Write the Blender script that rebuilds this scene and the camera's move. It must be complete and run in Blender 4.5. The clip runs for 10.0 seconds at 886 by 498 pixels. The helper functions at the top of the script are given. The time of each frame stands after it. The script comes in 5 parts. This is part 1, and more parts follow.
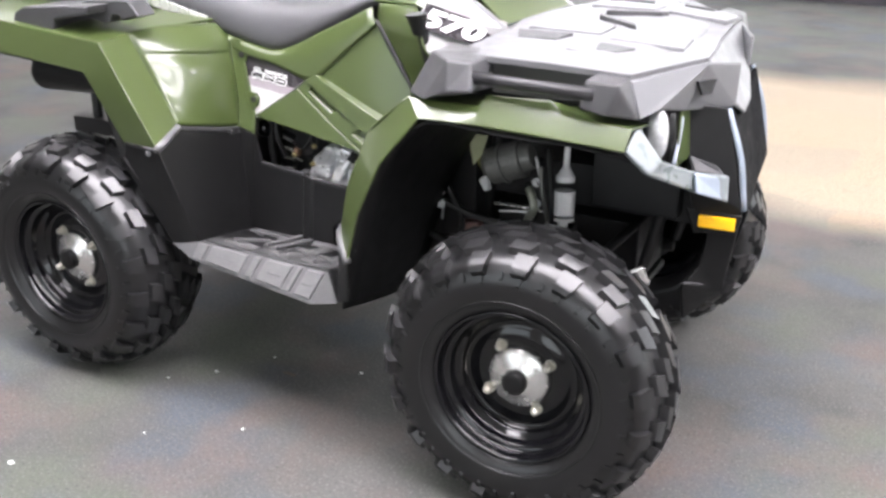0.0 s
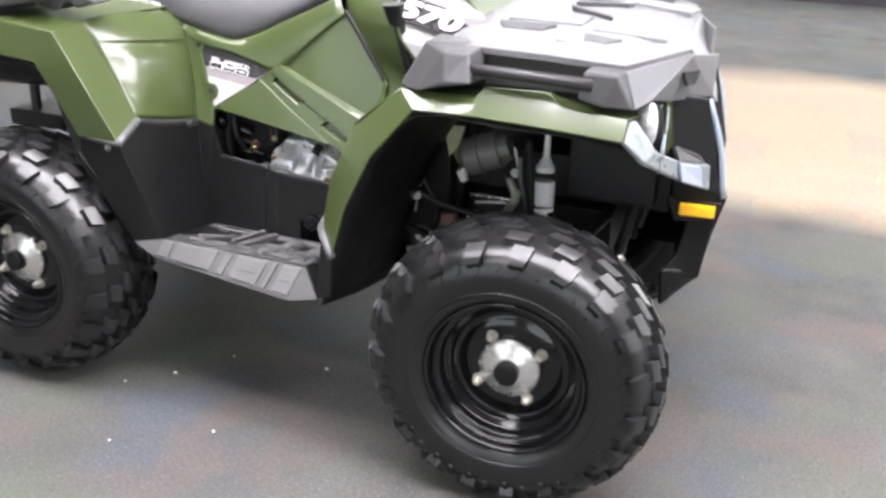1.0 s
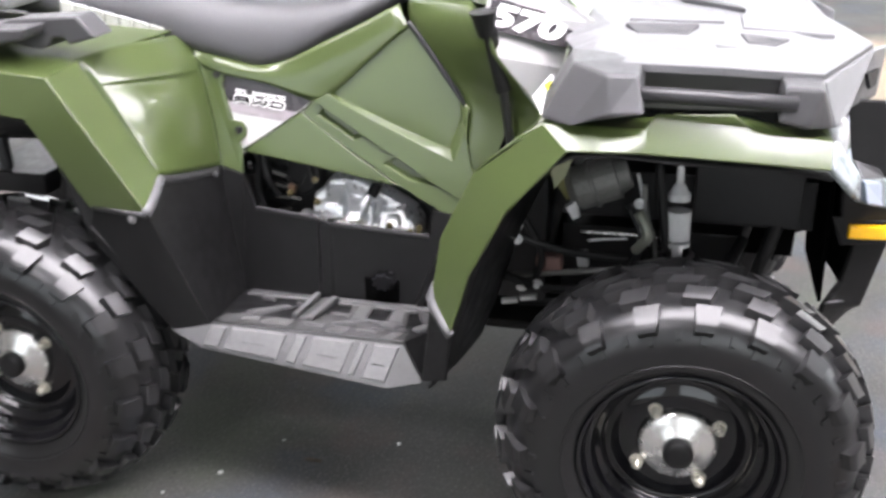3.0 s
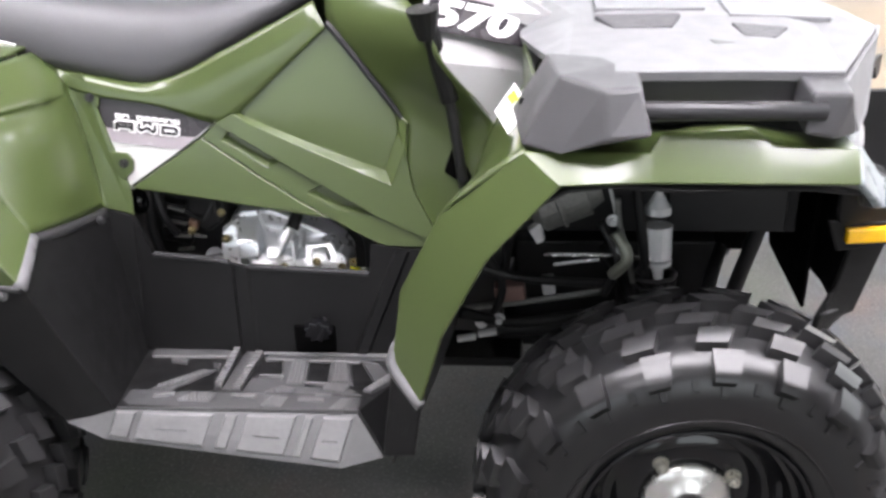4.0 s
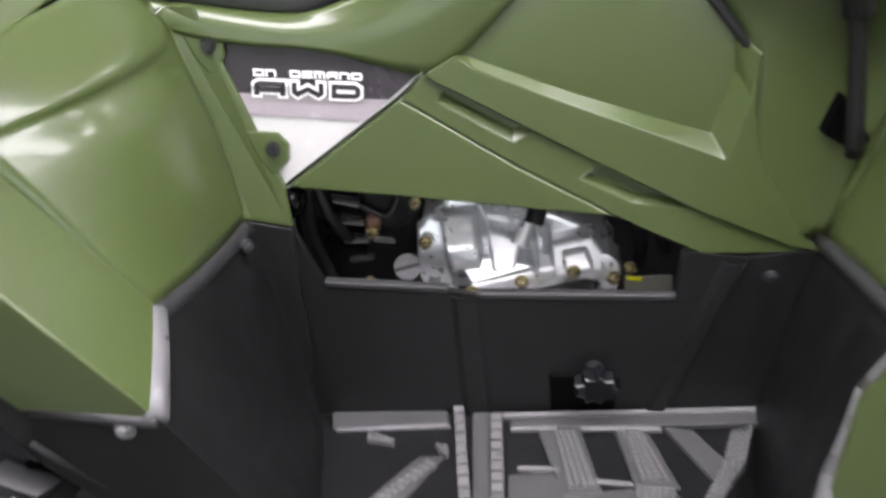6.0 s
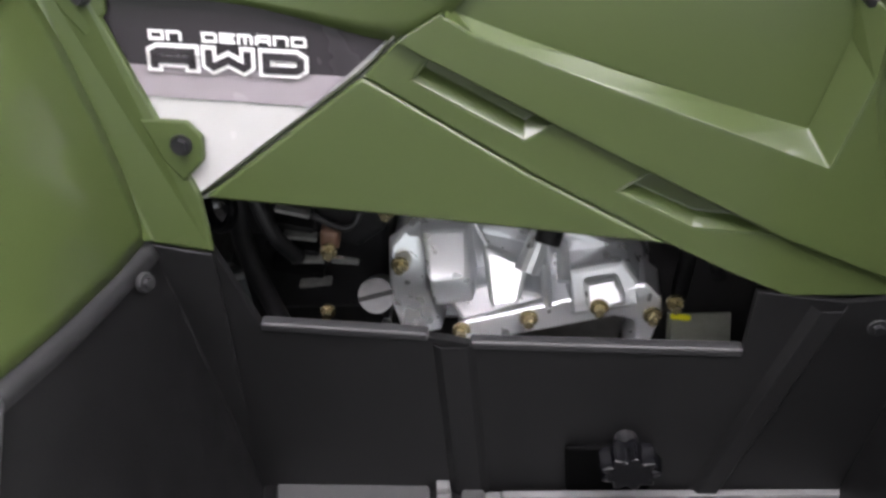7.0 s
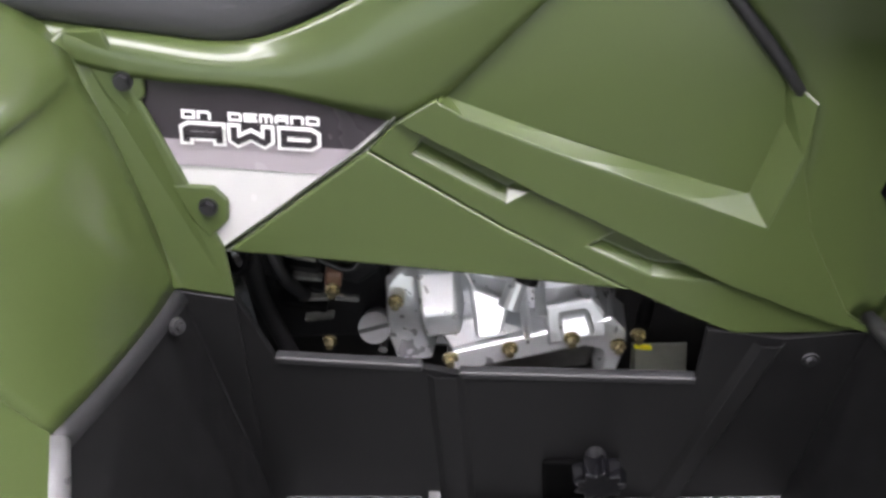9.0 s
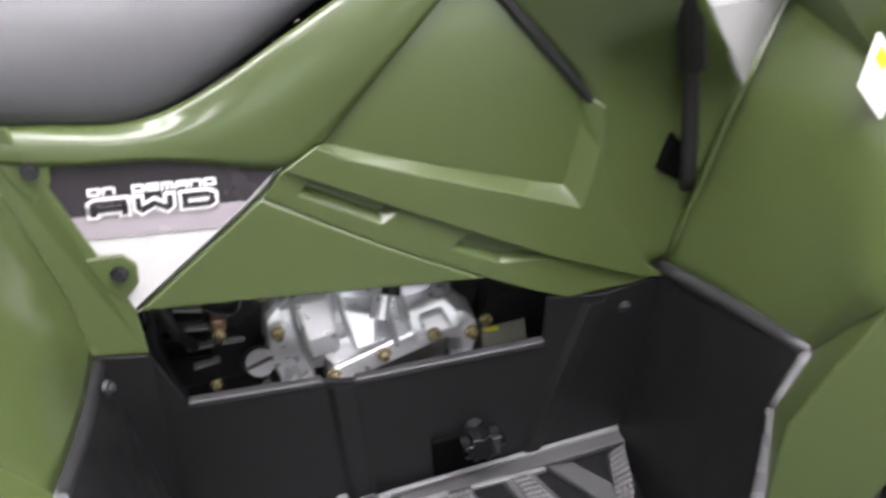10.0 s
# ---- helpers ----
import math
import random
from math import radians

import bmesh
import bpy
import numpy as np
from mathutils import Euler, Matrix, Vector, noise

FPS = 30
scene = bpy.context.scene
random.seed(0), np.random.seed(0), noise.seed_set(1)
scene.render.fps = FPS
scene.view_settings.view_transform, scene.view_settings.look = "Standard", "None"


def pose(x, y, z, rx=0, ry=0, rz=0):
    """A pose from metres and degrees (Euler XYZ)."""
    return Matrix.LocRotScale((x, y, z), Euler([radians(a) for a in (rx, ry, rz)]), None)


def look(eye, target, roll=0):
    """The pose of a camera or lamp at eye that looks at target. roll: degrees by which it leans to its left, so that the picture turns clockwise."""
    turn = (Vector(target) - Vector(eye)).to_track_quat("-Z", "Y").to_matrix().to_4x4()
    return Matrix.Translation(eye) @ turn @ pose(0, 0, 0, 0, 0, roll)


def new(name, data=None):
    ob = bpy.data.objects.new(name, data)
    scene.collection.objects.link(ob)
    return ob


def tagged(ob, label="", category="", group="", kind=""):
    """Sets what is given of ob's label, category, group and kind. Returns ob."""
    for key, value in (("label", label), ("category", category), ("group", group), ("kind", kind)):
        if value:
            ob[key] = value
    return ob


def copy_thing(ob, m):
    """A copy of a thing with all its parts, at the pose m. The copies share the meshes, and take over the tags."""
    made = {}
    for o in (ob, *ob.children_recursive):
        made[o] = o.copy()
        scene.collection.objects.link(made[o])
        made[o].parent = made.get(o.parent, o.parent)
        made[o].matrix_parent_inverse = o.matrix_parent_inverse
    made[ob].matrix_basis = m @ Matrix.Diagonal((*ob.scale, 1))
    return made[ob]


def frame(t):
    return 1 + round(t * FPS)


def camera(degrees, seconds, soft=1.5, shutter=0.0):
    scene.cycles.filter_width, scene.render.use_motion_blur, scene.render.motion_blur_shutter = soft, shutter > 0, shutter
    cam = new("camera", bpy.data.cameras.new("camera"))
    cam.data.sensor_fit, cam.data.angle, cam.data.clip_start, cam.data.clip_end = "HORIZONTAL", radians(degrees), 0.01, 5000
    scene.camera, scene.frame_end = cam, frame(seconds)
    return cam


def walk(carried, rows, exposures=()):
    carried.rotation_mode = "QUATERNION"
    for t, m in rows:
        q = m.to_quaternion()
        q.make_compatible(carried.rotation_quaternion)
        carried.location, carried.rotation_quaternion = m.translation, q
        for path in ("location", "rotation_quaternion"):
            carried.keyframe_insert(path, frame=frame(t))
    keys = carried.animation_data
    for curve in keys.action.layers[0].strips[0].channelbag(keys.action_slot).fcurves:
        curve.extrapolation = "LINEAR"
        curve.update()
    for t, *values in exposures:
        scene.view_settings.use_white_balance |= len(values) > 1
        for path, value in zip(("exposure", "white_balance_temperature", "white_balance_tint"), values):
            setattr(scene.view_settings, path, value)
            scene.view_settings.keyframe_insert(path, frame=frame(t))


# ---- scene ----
cam = camera(50.0, 10.0, 2.9, 0.5)
PATH = [
    (0, (0.691, -2.139, 1.295), (-0.198, -0.514, 0.543), 0.2),
    (0.5, (0.573, -2.207, 1.305), (-0.196, -0.528, 0.538), 1.1),
    (1, (0.493, -2.216, 1.293), (-0.176, -0.495, 0.523), 1.8),
    (1.5, (0.43, -2.165, 1.272), (-0.178, -0.422, 0.502), 2.0),
    (2, (0.291, -2.083, 1.254), (-0.315, -0.344, 0.476), 1.0),
    (2.4, (0.147, -2.03, 1.266), (-0.504, -0.322, 0.454), -0.8),
    (2.5, (0.119, -2.023, 1.271), (-0.52, -0.315, 0.45), -0.8),
    (3, (-0.05, -1.953, 1.294), (-0.5, -0.187, 0.472), -1.1),
    (3.1, (-0.07, -1.94, 1.29), (-0.479, -0.162, 0.472), -1.1),
    (3.2, (-0.112, -1.929, 1.281), (-0.458, -0.133, 0.472), -0.8),
    (4.3, (-0.268, -1.55, 1.307), (-0.439, 0.19, 0.322), -2.3),
    (4.5, (-0.318, -1.484, 1.305), (-0.54, 0.228, 0.283), -2.9),
    (4.6, (-0.359, -1.461, 1.281), (-0.575, 0.245, 0.259), -2.2),
    (5, (-0.459, -1.36, 1.276), (-0.685, 0.286, 0.164), -4.2),
    (5.3, (-0.543, -1.311, 1.249), (-0.748, 0.337, 0.134), -5.1),
    (5.5, (-0.561, -1.256, 1.223), (-0.798, 0.39, 0.111), -6.8),
    (6, (-0.632, -1.068, 1.192), (-0.864, 0.538, 0.024), -7.4),
    (6.2, (-0.654, -0.986, 1.17), (-0.873, 0.606, -0.021), -7.3),
    (7.3, (-0.659, -0.785, 1.065), (-0.853, 0.745, -0.208), -6.1),
    (7.5, (-0.657, -0.784, 1.068), (-0.839, 0.739, -0.215), -5.6),
    (8, (-0.656, -0.793, 1.094), (-0.832, 0.734, -0.185), -5.1),
    (8.5, (-0.666, -0.807, 1.139), (-0.822, 0.717, -0.148), -4.4),
    (9, (-0.663, -0.854, 1.181), (-0.813, 0.681, -0.092), -5.6),
    (9.2, (-0.674, -0.879, 1.194), (-0.773, 0.654, -0.087), -6.0),
    (9.5, (-0.739, -0.921, 1.21), (-0.632, 0.616, -0.066), -4.7),
    (10, (-0.827, -0.967, 1.255), (-0.37, 0.55, 0.035), -2.5),
]
EXPOSURE = [(0, -0.13), (1, -0.15), (2, -0.22), (3.2, -0.12), (4.5, -0.4), (5.5, -0.4), (6.2, -0.52), (7.3, -0.67), (8.5, -0.54), (9.2, -0.52), (10, -0.36)]
walk(cam, [(t, look(eye, target, roll)) for t, eye, target, roll in PATH], EXPOSURE)

# ---- world and light ----
world = bpy.data.worlds.new("world")
scene.world = world
world.use_nodes = True
wn = world.node_tree
sky = wn.nodes.new("ShaderNodeTexSky")
sky.sky_type, sky.sun_disc = "NISHITA", False
sky.sun_elevation, sky.sun_rotation = radians(35), radians(40)
wn.links.new(sky.outputs[0], wn.nodes["Background"].inputs[0])
wn.nodes["Background"].inputs[1].default_value = 0.1


def area(name, eye, target, w, h, power, colour=(1, 1, 1)):
    lamp = bpy.data.lights.new(name, "AREA")
    lamp.shape, lamp.size, lamp.size_y, lamp.energy, lamp.color = "RECTANGLE", w, h, power, colour
    ob = new(name, lamp)
    ob.matrix_world = look(eye, target)
    return ob


# daylight in the three openings of the far wall
for wx, watts in ((-5.25, 390), (0.0, 125), (5.25, 320)):
    area("unseen_window_light", (wx, 8.35, 1.9), (wx, 0, 1.0), 5.1, 2.4, watts, (0.93, 0.97, 1.0))

# and fill light for the near side, from two openings added behind the camera
for wx, watts in ((-2.6, 58), (2.4, 82)):
    area("unseen_window_light", (wx, -6.45, 1.9), (wx, 0, 0.9), 3.6, 2.0, watts, (0.95, 0.98, 1.0))

# and in the long one of the east wall
area("unseen_window_light", (8.95, 2.6, 1.9), (0, 1.0, 0.4), 5.0, 2.2, 150, (0.92, 0.96, 1.0))


# ---- materials ----
def material(name, colour, rough=0.5, metal=0.0, vary=0.15, scale=8.0, grain=0.0, grain_scale=400.0, coat=0.0, spec=0.5, wear=0.0, coat_rough=0.08):
    """A plain surface: colour that drifts at two scales, uneven gloss, and a fine grain."""
    m = bpy.data.materials.new(name)
    m.use_nodes = True
    t = m.node_tree
    b = t.nodes["Principled BSDF"]
    co = t.nodes.new("ShaderNodeTexCoord")
    n1 = t.nodes.new("ShaderNodeTexNoise")
    n1.inputs["Scale"].default_value, n1.inputs["Detail"].default_value = scale, 5
    n2 = t.nodes.new("ShaderNodeTexNoise")
    n2.inputs["Scale"].default_value, n2.inputs["Detail"].default_value = scale * 5, 1
    mix = t.nodes.new("ShaderNodeMath")
    mix.operation = "ADD"
    t.links.new(co.outputs["Object"], n1.inputs["Vector"])
    t.links.new(co.outputs["Object"], n2.inputs["Vector"])
    t.links.new(n1.outputs["Fac"], mix.inputs[0])
    t.links.new(n2.outputs["Fac"], mix.inputs[1])
    ramp = t.nodes.new("ShaderNodeMapRange")
    ramp.inputs["From Min"].default_value, ramp.inputs["From Max"].default_value = 0.6, 1.4
    ramp.inputs["To Min"].default_value, ramp.inputs["To Max"].default_value = 1 - vary, 1 + vary
    t.links.new(mix.outputs[0], ramp.inputs["Value"])
    mul = t.nodes.new("ShaderNodeVectorMath")
    mul.operation = "SCALE"
    mul.inputs[0].default_value = colour
    t.links.new(ramp.outputs[0], mul.inputs["Scale"])
    t.links.new(mul.outputs[0], b.inputs["Base Color"])
    rr = t.nodes.new("ShaderNodeMapRange")
    rr.inputs["From Min"].default_value, rr.inputs["From Max"].default_value = 0.6, 1.4
    rr.inputs["To Min"].default_value, rr.inputs["To Max"].default_value = max(0.02, rough * (1 - 0.25 - wear)), min(1, rough * (1.25 + wear))
    t.links.new(mix.outputs[0], rr.inputs["Value"])
    t.links.new(rr.outputs[0], b.inputs["Roughness"])
    b.inputs["Metallic"].default_value = metal
    b.inputs["Specular IOR Level"].default_value = spec
    b.inputs["Coat Weight"].default_value = coat
    b.inputs["Coat Roughness"].default_value = coat_rough
    if grain:
        n3 = t.nodes.new("ShaderNodeTexNoise")
        n3.inputs["Scale"].default_value, n3.inputs["Detail"].default_value = grain_scale, 2
        t.links.new(co.outputs["Object"], n3.inputs["Vector"])
        bump = t.nodes.new("ShaderNodeBump")
        bump.inputs["Strength"].default_value, bump.inputs["Distance"].default_value = grain, 0.002
        t.links.new(n3.outputs["Fac"], bump.inputs["Height"])
        t.links.new(bump.outputs[0], b.inputs["Normal"])
    return m


GREEN = material("green_plastic", (0.054, 0.075, 0.0235), 0.28, vary=0.0, scale=3, coat=0.4, wear=-0.25, coat_rough=0.08)
BLACK = material("black_moulded_plastic", (0.0085, 0.0085, 0.0088), 0.42, vary=0.2, scale=6, grain=0.3, grain_scale=900, spec=0.26)
DARK = material("dark_steel", (0.012, 0.012, 0.013), 0.45, vary=0.3, scale=20, grain=0.2)
GREY = material("grey_rack_plastic", (0.058, 0.058, 0.061), 0.42, vary=0.08, scale=6, grain=0.3, grain_scale=900)
HOOD = material("pale_grey_hood_plastic", (0.150, 0.152, 0.158), 0.46, vary=0.05, scale=6, grain=0.12, grain_scale=900)
# green bezel plastic with the bright reflection put into a pale colour
BEZEL_PALE = material("bezel_reflection_grey", (0.205, 0.23, 0.235), 0.3, vary=0.06, grain=0.1)
STEP = material("worn_grey_step_plastic", (0.13, 0.13, 0.13), 0.42, vary=0.15, scale=20, grain=0.4, grain_scale=700)
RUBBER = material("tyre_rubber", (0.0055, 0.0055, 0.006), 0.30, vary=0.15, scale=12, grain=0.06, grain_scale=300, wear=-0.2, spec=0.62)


def tread_sheen(m, r0, r1):
    """Greyer rubber towards the tread, its sheen put into the colour; the side walls stay black."""
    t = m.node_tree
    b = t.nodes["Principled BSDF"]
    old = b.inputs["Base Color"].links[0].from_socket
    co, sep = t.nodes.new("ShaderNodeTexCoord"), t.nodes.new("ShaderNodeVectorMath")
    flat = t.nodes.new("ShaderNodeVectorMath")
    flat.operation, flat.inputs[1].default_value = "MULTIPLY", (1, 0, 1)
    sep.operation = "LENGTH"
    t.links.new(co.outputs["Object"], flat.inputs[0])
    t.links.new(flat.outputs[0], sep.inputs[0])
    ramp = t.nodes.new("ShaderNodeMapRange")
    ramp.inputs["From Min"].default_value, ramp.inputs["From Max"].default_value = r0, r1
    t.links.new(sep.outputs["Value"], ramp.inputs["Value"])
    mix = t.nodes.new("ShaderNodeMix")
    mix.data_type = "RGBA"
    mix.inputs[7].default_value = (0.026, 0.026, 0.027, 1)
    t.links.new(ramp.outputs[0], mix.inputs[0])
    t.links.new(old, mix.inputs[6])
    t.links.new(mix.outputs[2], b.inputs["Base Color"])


tread_sheen(RUBBER, 0.268, 0.308)
RIM = material("black_gloss_enamel", (0.004, 0.004, 0.005), 0.12, vary=0.1, coat=0.35, spec=0.3)
STEEL = material("machined_steel", (0.72, 0.71, 0.69), 0.26, 0.8, vary=0.04, scale=14, wear=-0.15, grain=0.03, grain_scale=200)
CAST = material("cast_aluminium", (0.89, 0.90, 0.92), 0.28, 0.65, vary=0.03, scale=16, wear=-0.2)
NUT = material("pale_plated_steel", (0.62, 0.60, 0.52), 0.3, 0.5, vary=0.1, scale=40)
BRIGHT = material("bright_plated_steel", (0.80, 0.81, 0.82), 0.22, 0.25, vary=0.05, scale=30)
ZINC = material("yellow_zinc", (0.62, 0.54, 0.33), 0.25, 0.7, vary=0.2, scale=60)
PLUG = material("grey_plug", (0.22, 0.22, 0.23), 0.4, vary=0.1, scale=40)
VINYL = material("seat_vinyl", (0.058, 0.058, 0.062), 0.42, vary=0.04, wear=-0.15, scale=10, grain=0.3, grain_scale=1200, spec=0.65)
GUNMETAL = material("grey_motor_casting", (0.20, 0.20, 0.19), 0.4, 0.3, vary=0.2, scale=30, grain=0.3)
DECAL_DARK = material("decal_dark", (0.03, 0.026, 0.03), 0.25, vary=0.05)
DECAL_MID = material("decal_mauve_grey", (0.30, 0.27, 0.29), 0.25, vary=0.04)
DECAL_LIGHT = material("decal_light_grey", (0.48, 0.48, 0.465), 0.25, vary=0.03)
WHITE = material("white_print", (0.85, 0.85, 0.84), 0.3, vary=0.03)
AMBER = material("amber_reflector", (0.95, 0.52, 0.008), 0.15, vary=0.1, scale=60, coat=0.8)
YELLOW = material("yellow_tag", (0.75, 0.70, 0.02), 0.4, vary=0.05)
COPPER = material("copper_brown_clip", (0.19, 0.11, 0.075), 0.4, vary=0.2)
WALL = material("wall_paint", (0.42, 0.41, 0.39), 0.7, vary=0.04, scale=2, grain=0.1)
# near-black that stands in for the shade inside openings and the front end
VOID = material("cavity_shade_black", (0.0025, 0.0025, 0.0025), 0.9, spec=0.03)
# the grey carries some of the highlight on the glossy trim
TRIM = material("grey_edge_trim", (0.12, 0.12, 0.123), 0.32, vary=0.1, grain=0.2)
GRIP = material("worn_grip_plastic", (0.135, 0.135, 0.135), 0.34, vary=0.12, scale=30, grain=0.2)
PLATE = material("scuffed_dark_plastic", (0.062, 0.062, 0.063), 0.32, vary=0.05, wear=-0.15, scale=18, grain=0.15, spec=0.5)
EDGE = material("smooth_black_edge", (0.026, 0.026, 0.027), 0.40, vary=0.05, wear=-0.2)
DULL = material("dull_green_grey_metal", (0.24, 0.25, 0.21), 0.4, 0.4, vary=0.1, scale=40)
PAD = material("worn_pale_step_plastic", (0.135, 0.135, 0.135), 0.38, vary=0.12, scale=24, grain=0.3, grain_scale=700)
MATT = material("matt_black_bumper_plastic", (0.009, 0.009, 0.010), 0.85, vary=0.15, scale=8, grain=0.3, grain_scale=900, spec=0.06)
RAMP = material("grey_step_plastic", (0.10, 0.10, 0.101), 0.42, vary=0.1, scale=20, grain=0.3, grain_scale=700)
TUBE = material("gloss_dark_tube", (0.022, 0.022, 0.024), 0.36, vary=0.05, wear=-0.2)
RECESS = material("dark_grey_recess_plastic", (0.045, 0.045, 0.047), 0.5, vary=0.1, grain=0.2)
LEAF = material("dry_leaf", (0.07, 0.055, 0.04), 0.7, vary=0.3, scale=60)
CEILING = material("ceiling_tile", (0.75, 0.75, 0.74), 0.8, vary=0.04, scale=3, grain=0.2)
BASE = material("baseboard_dark", (0.06, 0.055, 0.065), 0.5)
FRAME = material("aluminium_frame", (0.35, 0.35, 0.36), 0.4, 0.8)


# ---- mesh helpers ----
def part(name, bm, mat, parent=None, label="", smooth=False, bevel=0.0, thick=0.0, segs=2, fair=0):
    """Links a bmesh as one mesh object under parent."""
    me = bpy.data.meshes.new(name)
    bmesh.ops.recalc_face_normals(bm, faces=bm.faces)
    if fair:
        bmesh.ops.subdivide_edges(bm, edges=bm.edges, cuts=fair, use_grid_fill=True)
    if smooth or fair:
        for f in bm.faces:
            f.smooth = True
    bm.to_mesh(me)
    if fair:
        me.set_sharp_from_angle(angle=radians(28))
    bm.free()
    me.materials.append(mat)
    ob = new(name, me)
    if parent:
        ob.parent = parent
    if label:
        ob["label"] = label
    if thick:
        s = ob.modifiers.new("thickness", "SOLIDIFY")
        s.thickness, s.offset = thick, 0
    if bevel:
        b = ob.modifiers.new("edge", "BEVEL")
        b.width, b.segments, b.limit_method, b.angle_limit = bevel, segs, "ANGLE", radians(25)
        if smooth or fair:
            ob.modifiers.new("shading", "WEIGHTED_NORMAL").keep_sharp = True
    return ob


def flip(bm):
    """The same shape on the other side of the machine."""
    for v in bm.verts:
        v.co.y = -v.co.y
    return bm


def twice(name, make, mat, parent, **kw):
    a = part(name, make(), mat, parent, **kw)
    b = part(name, flip(make()), mat, parent, **kw)
    return a, b


def sheet(verts, faces):
    bm = bmesh.new()
    vs = [bm.verts.new(v) for v in verts]
    for f in faces:
        bm.faces.new([vs[i] for i in f])
    return bm


def spline(pts, k):
    """Catmull-Rom through a row of points, k steps to each gap."""
    pts = [Vector(p) for p in pts]
    out = []
    for i in range(len(pts) - 1):
        a, b = pts[i], pts[i + 1]
        p = pts[i - 1] if i else a * 2 - b
        n = pts[i + 2] if i + 2 < len(pts) else b * 2 - a
        for j in range(k):
            t = j / k
            out.append(0.5 * (2 * a + (b - p) * t + (2 * p - 5 * a + 4 * b - n) * t * t + (3 * a - p - 3 * b + n) * t ** 3))
    return out + [pts[-1]]


def loft(rows, ku=5, kv=5, closed=False):
    """A smooth skin through rows of points."""
    rows = [spline(r, ku) for r in rows]
    cols = [spline([r[i] for r in rows], kv) for i in range(len(rows[0]))]
    bm = bmesh.new()
    vs = [[bm.verts.new(p) for p in c] for c in cols]
    for i in range(len(vs) - 1):
        for j in range(len(vs[0]) - 1):
            bm.faces.new((vs[i][j], vs[i + 1][j], vs[i + 1][j + 1], vs[i][j + 1]))
    return bm


def prism(bm, poly, y0, y1, taper=1.0, lean=0.0):
    """A side outline (x, z), drawn out from y0 to y1."""
    cx, cz = sum(p[0] for p in poly) / len(poly), sum(p[1] for p in poly) / len(poly)
    a = [bm.verts.new((x, y0, z)) for x, z in poly]
    b = [bm.verts.new((cx + (x - cx) * taper, y1 + (z - cz) * taper * lean, cz + (z - cz) * taper)) for x, z in poly]
    bm.faces.new(a)
    bm.faces.new(b[::-1])
    for i in range(len(poly)):
        j = (i + 1) % len(poly)
        bm.faces.new((a[j], a[i], b[i], b[j]))
    return bm


def block(bm, m, sx, sy, sz):
    """A box of that size at the pose m."""
    bmesh.ops.create_cube(bm, size=1, matrix=m @ Matrix.Diagonal((sx, sy, sz, 1)))
    return bm


def rod(bm, a, b, r0, r1=None, seg=14):
    a, b = Vector(a), Vector(b)
    q = (b - a).to_track_quat("Z", "Y").to_matrix().to_4x4()
    bmesh.ops.create_cone(bm, cap_ends=True, segments=seg, radius1=r0, radius2=r0 if r1 is None else r1, depth=(b - a).length, matrix=Matrix.Translation((a + b) / 2) @ q)
    return bm


def hose(bm, pts, r, seg=10, k=6):
    pts = spline(pts, k)
    rings = []
    for i, p in enumerate(pts):
        d = (pts[min(i + 1, len(pts) - 1)] - pts[max(i - 1, 0)]).normalized()
        u = d.orthogonal().normalized() if not rings else (u - d * u.dot(d)).normalized()
        w = d.cross(u)
        rings.append([bm.verts.new(p + r * (math.cos(t) * u + math.sin(t) * w)) for t in np.linspace(0, 2 * math.pi, seg, endpoint=False)])
    for a, b in zip(rings, rings[1:]):
        for i in range(seg):
            bm.faces.new((a[i], a[(i + 1) % seg], b[(i + 1) % seg], b[i]))
    bm.faces.new(rings[0][::-1])
    bm.faces.new(rings[-1])
    return bm


def lathe(bm, profile, seg=64, closed=False):
    """Turns (r, y) round the y axis."""
    rings = [[bm.verts.new((r * math.cos(t), y, r * math.sin(t))) for t in np.linspace(0, 2 * math.pi, seg, endpoint=False)] for r, y in profile]
    pairs = list(zip(rings, rings[1:])) + ([(rings[-1], rings[0])] if closed else [])
    for a, b in pairs:
        for i in range(seg):
            bm.faces.new((a[i], a[(i + 1) % seg], b[(i + 1) % seg], b[i]))
    return bm


def hex_bolt(bm, at, r, h, way=(0, -1, 0), washer=1.5):
    at, way = Vector(at), Vector(way).normalized()
    if washer:
        rod(bm, at, at + way * h * 0.3, r * washer, r * washer, 16)
    rod(bm, at, at + way * h, r, r * 0.92, 6)
    return bm


def lettering(name, text, mat, parent, m, size, wide, offset=0.0, depth=0.0006, spacing=1.0, shear=0.0):
    cu = bpy.data.curves.new(name, "FONT")
    cu.body, cu.size, cu.extrude, cu.offset, cu.space_character, cu.shear = text, size, depth, offset, spacing, shear
    cu.resolution_u = 3
    tmp = bpy.data.objects.new("tmp", cu)
    scene.collection.objects.link(tmp)
    me = bpy.data.meshes.new_from_object(tmp.evaluated_get(bpy.context.evaluated_depsgraph_get()))
    bpy.data.objects.remove(tmp)
    me.name = name
    xs = [v.co.x for v in me.vertices]
    me.transform(m @ Matrix.Diagonal((wide / (max(xs) - min(xs)), 1, 1, 1)) @ Matrix.Translation((-min(xs), 0, 0)))
    me.materials.clear()
    me.materials.append(mat)
    ob = new(name, me)
    ob.parent = parent
    return ob


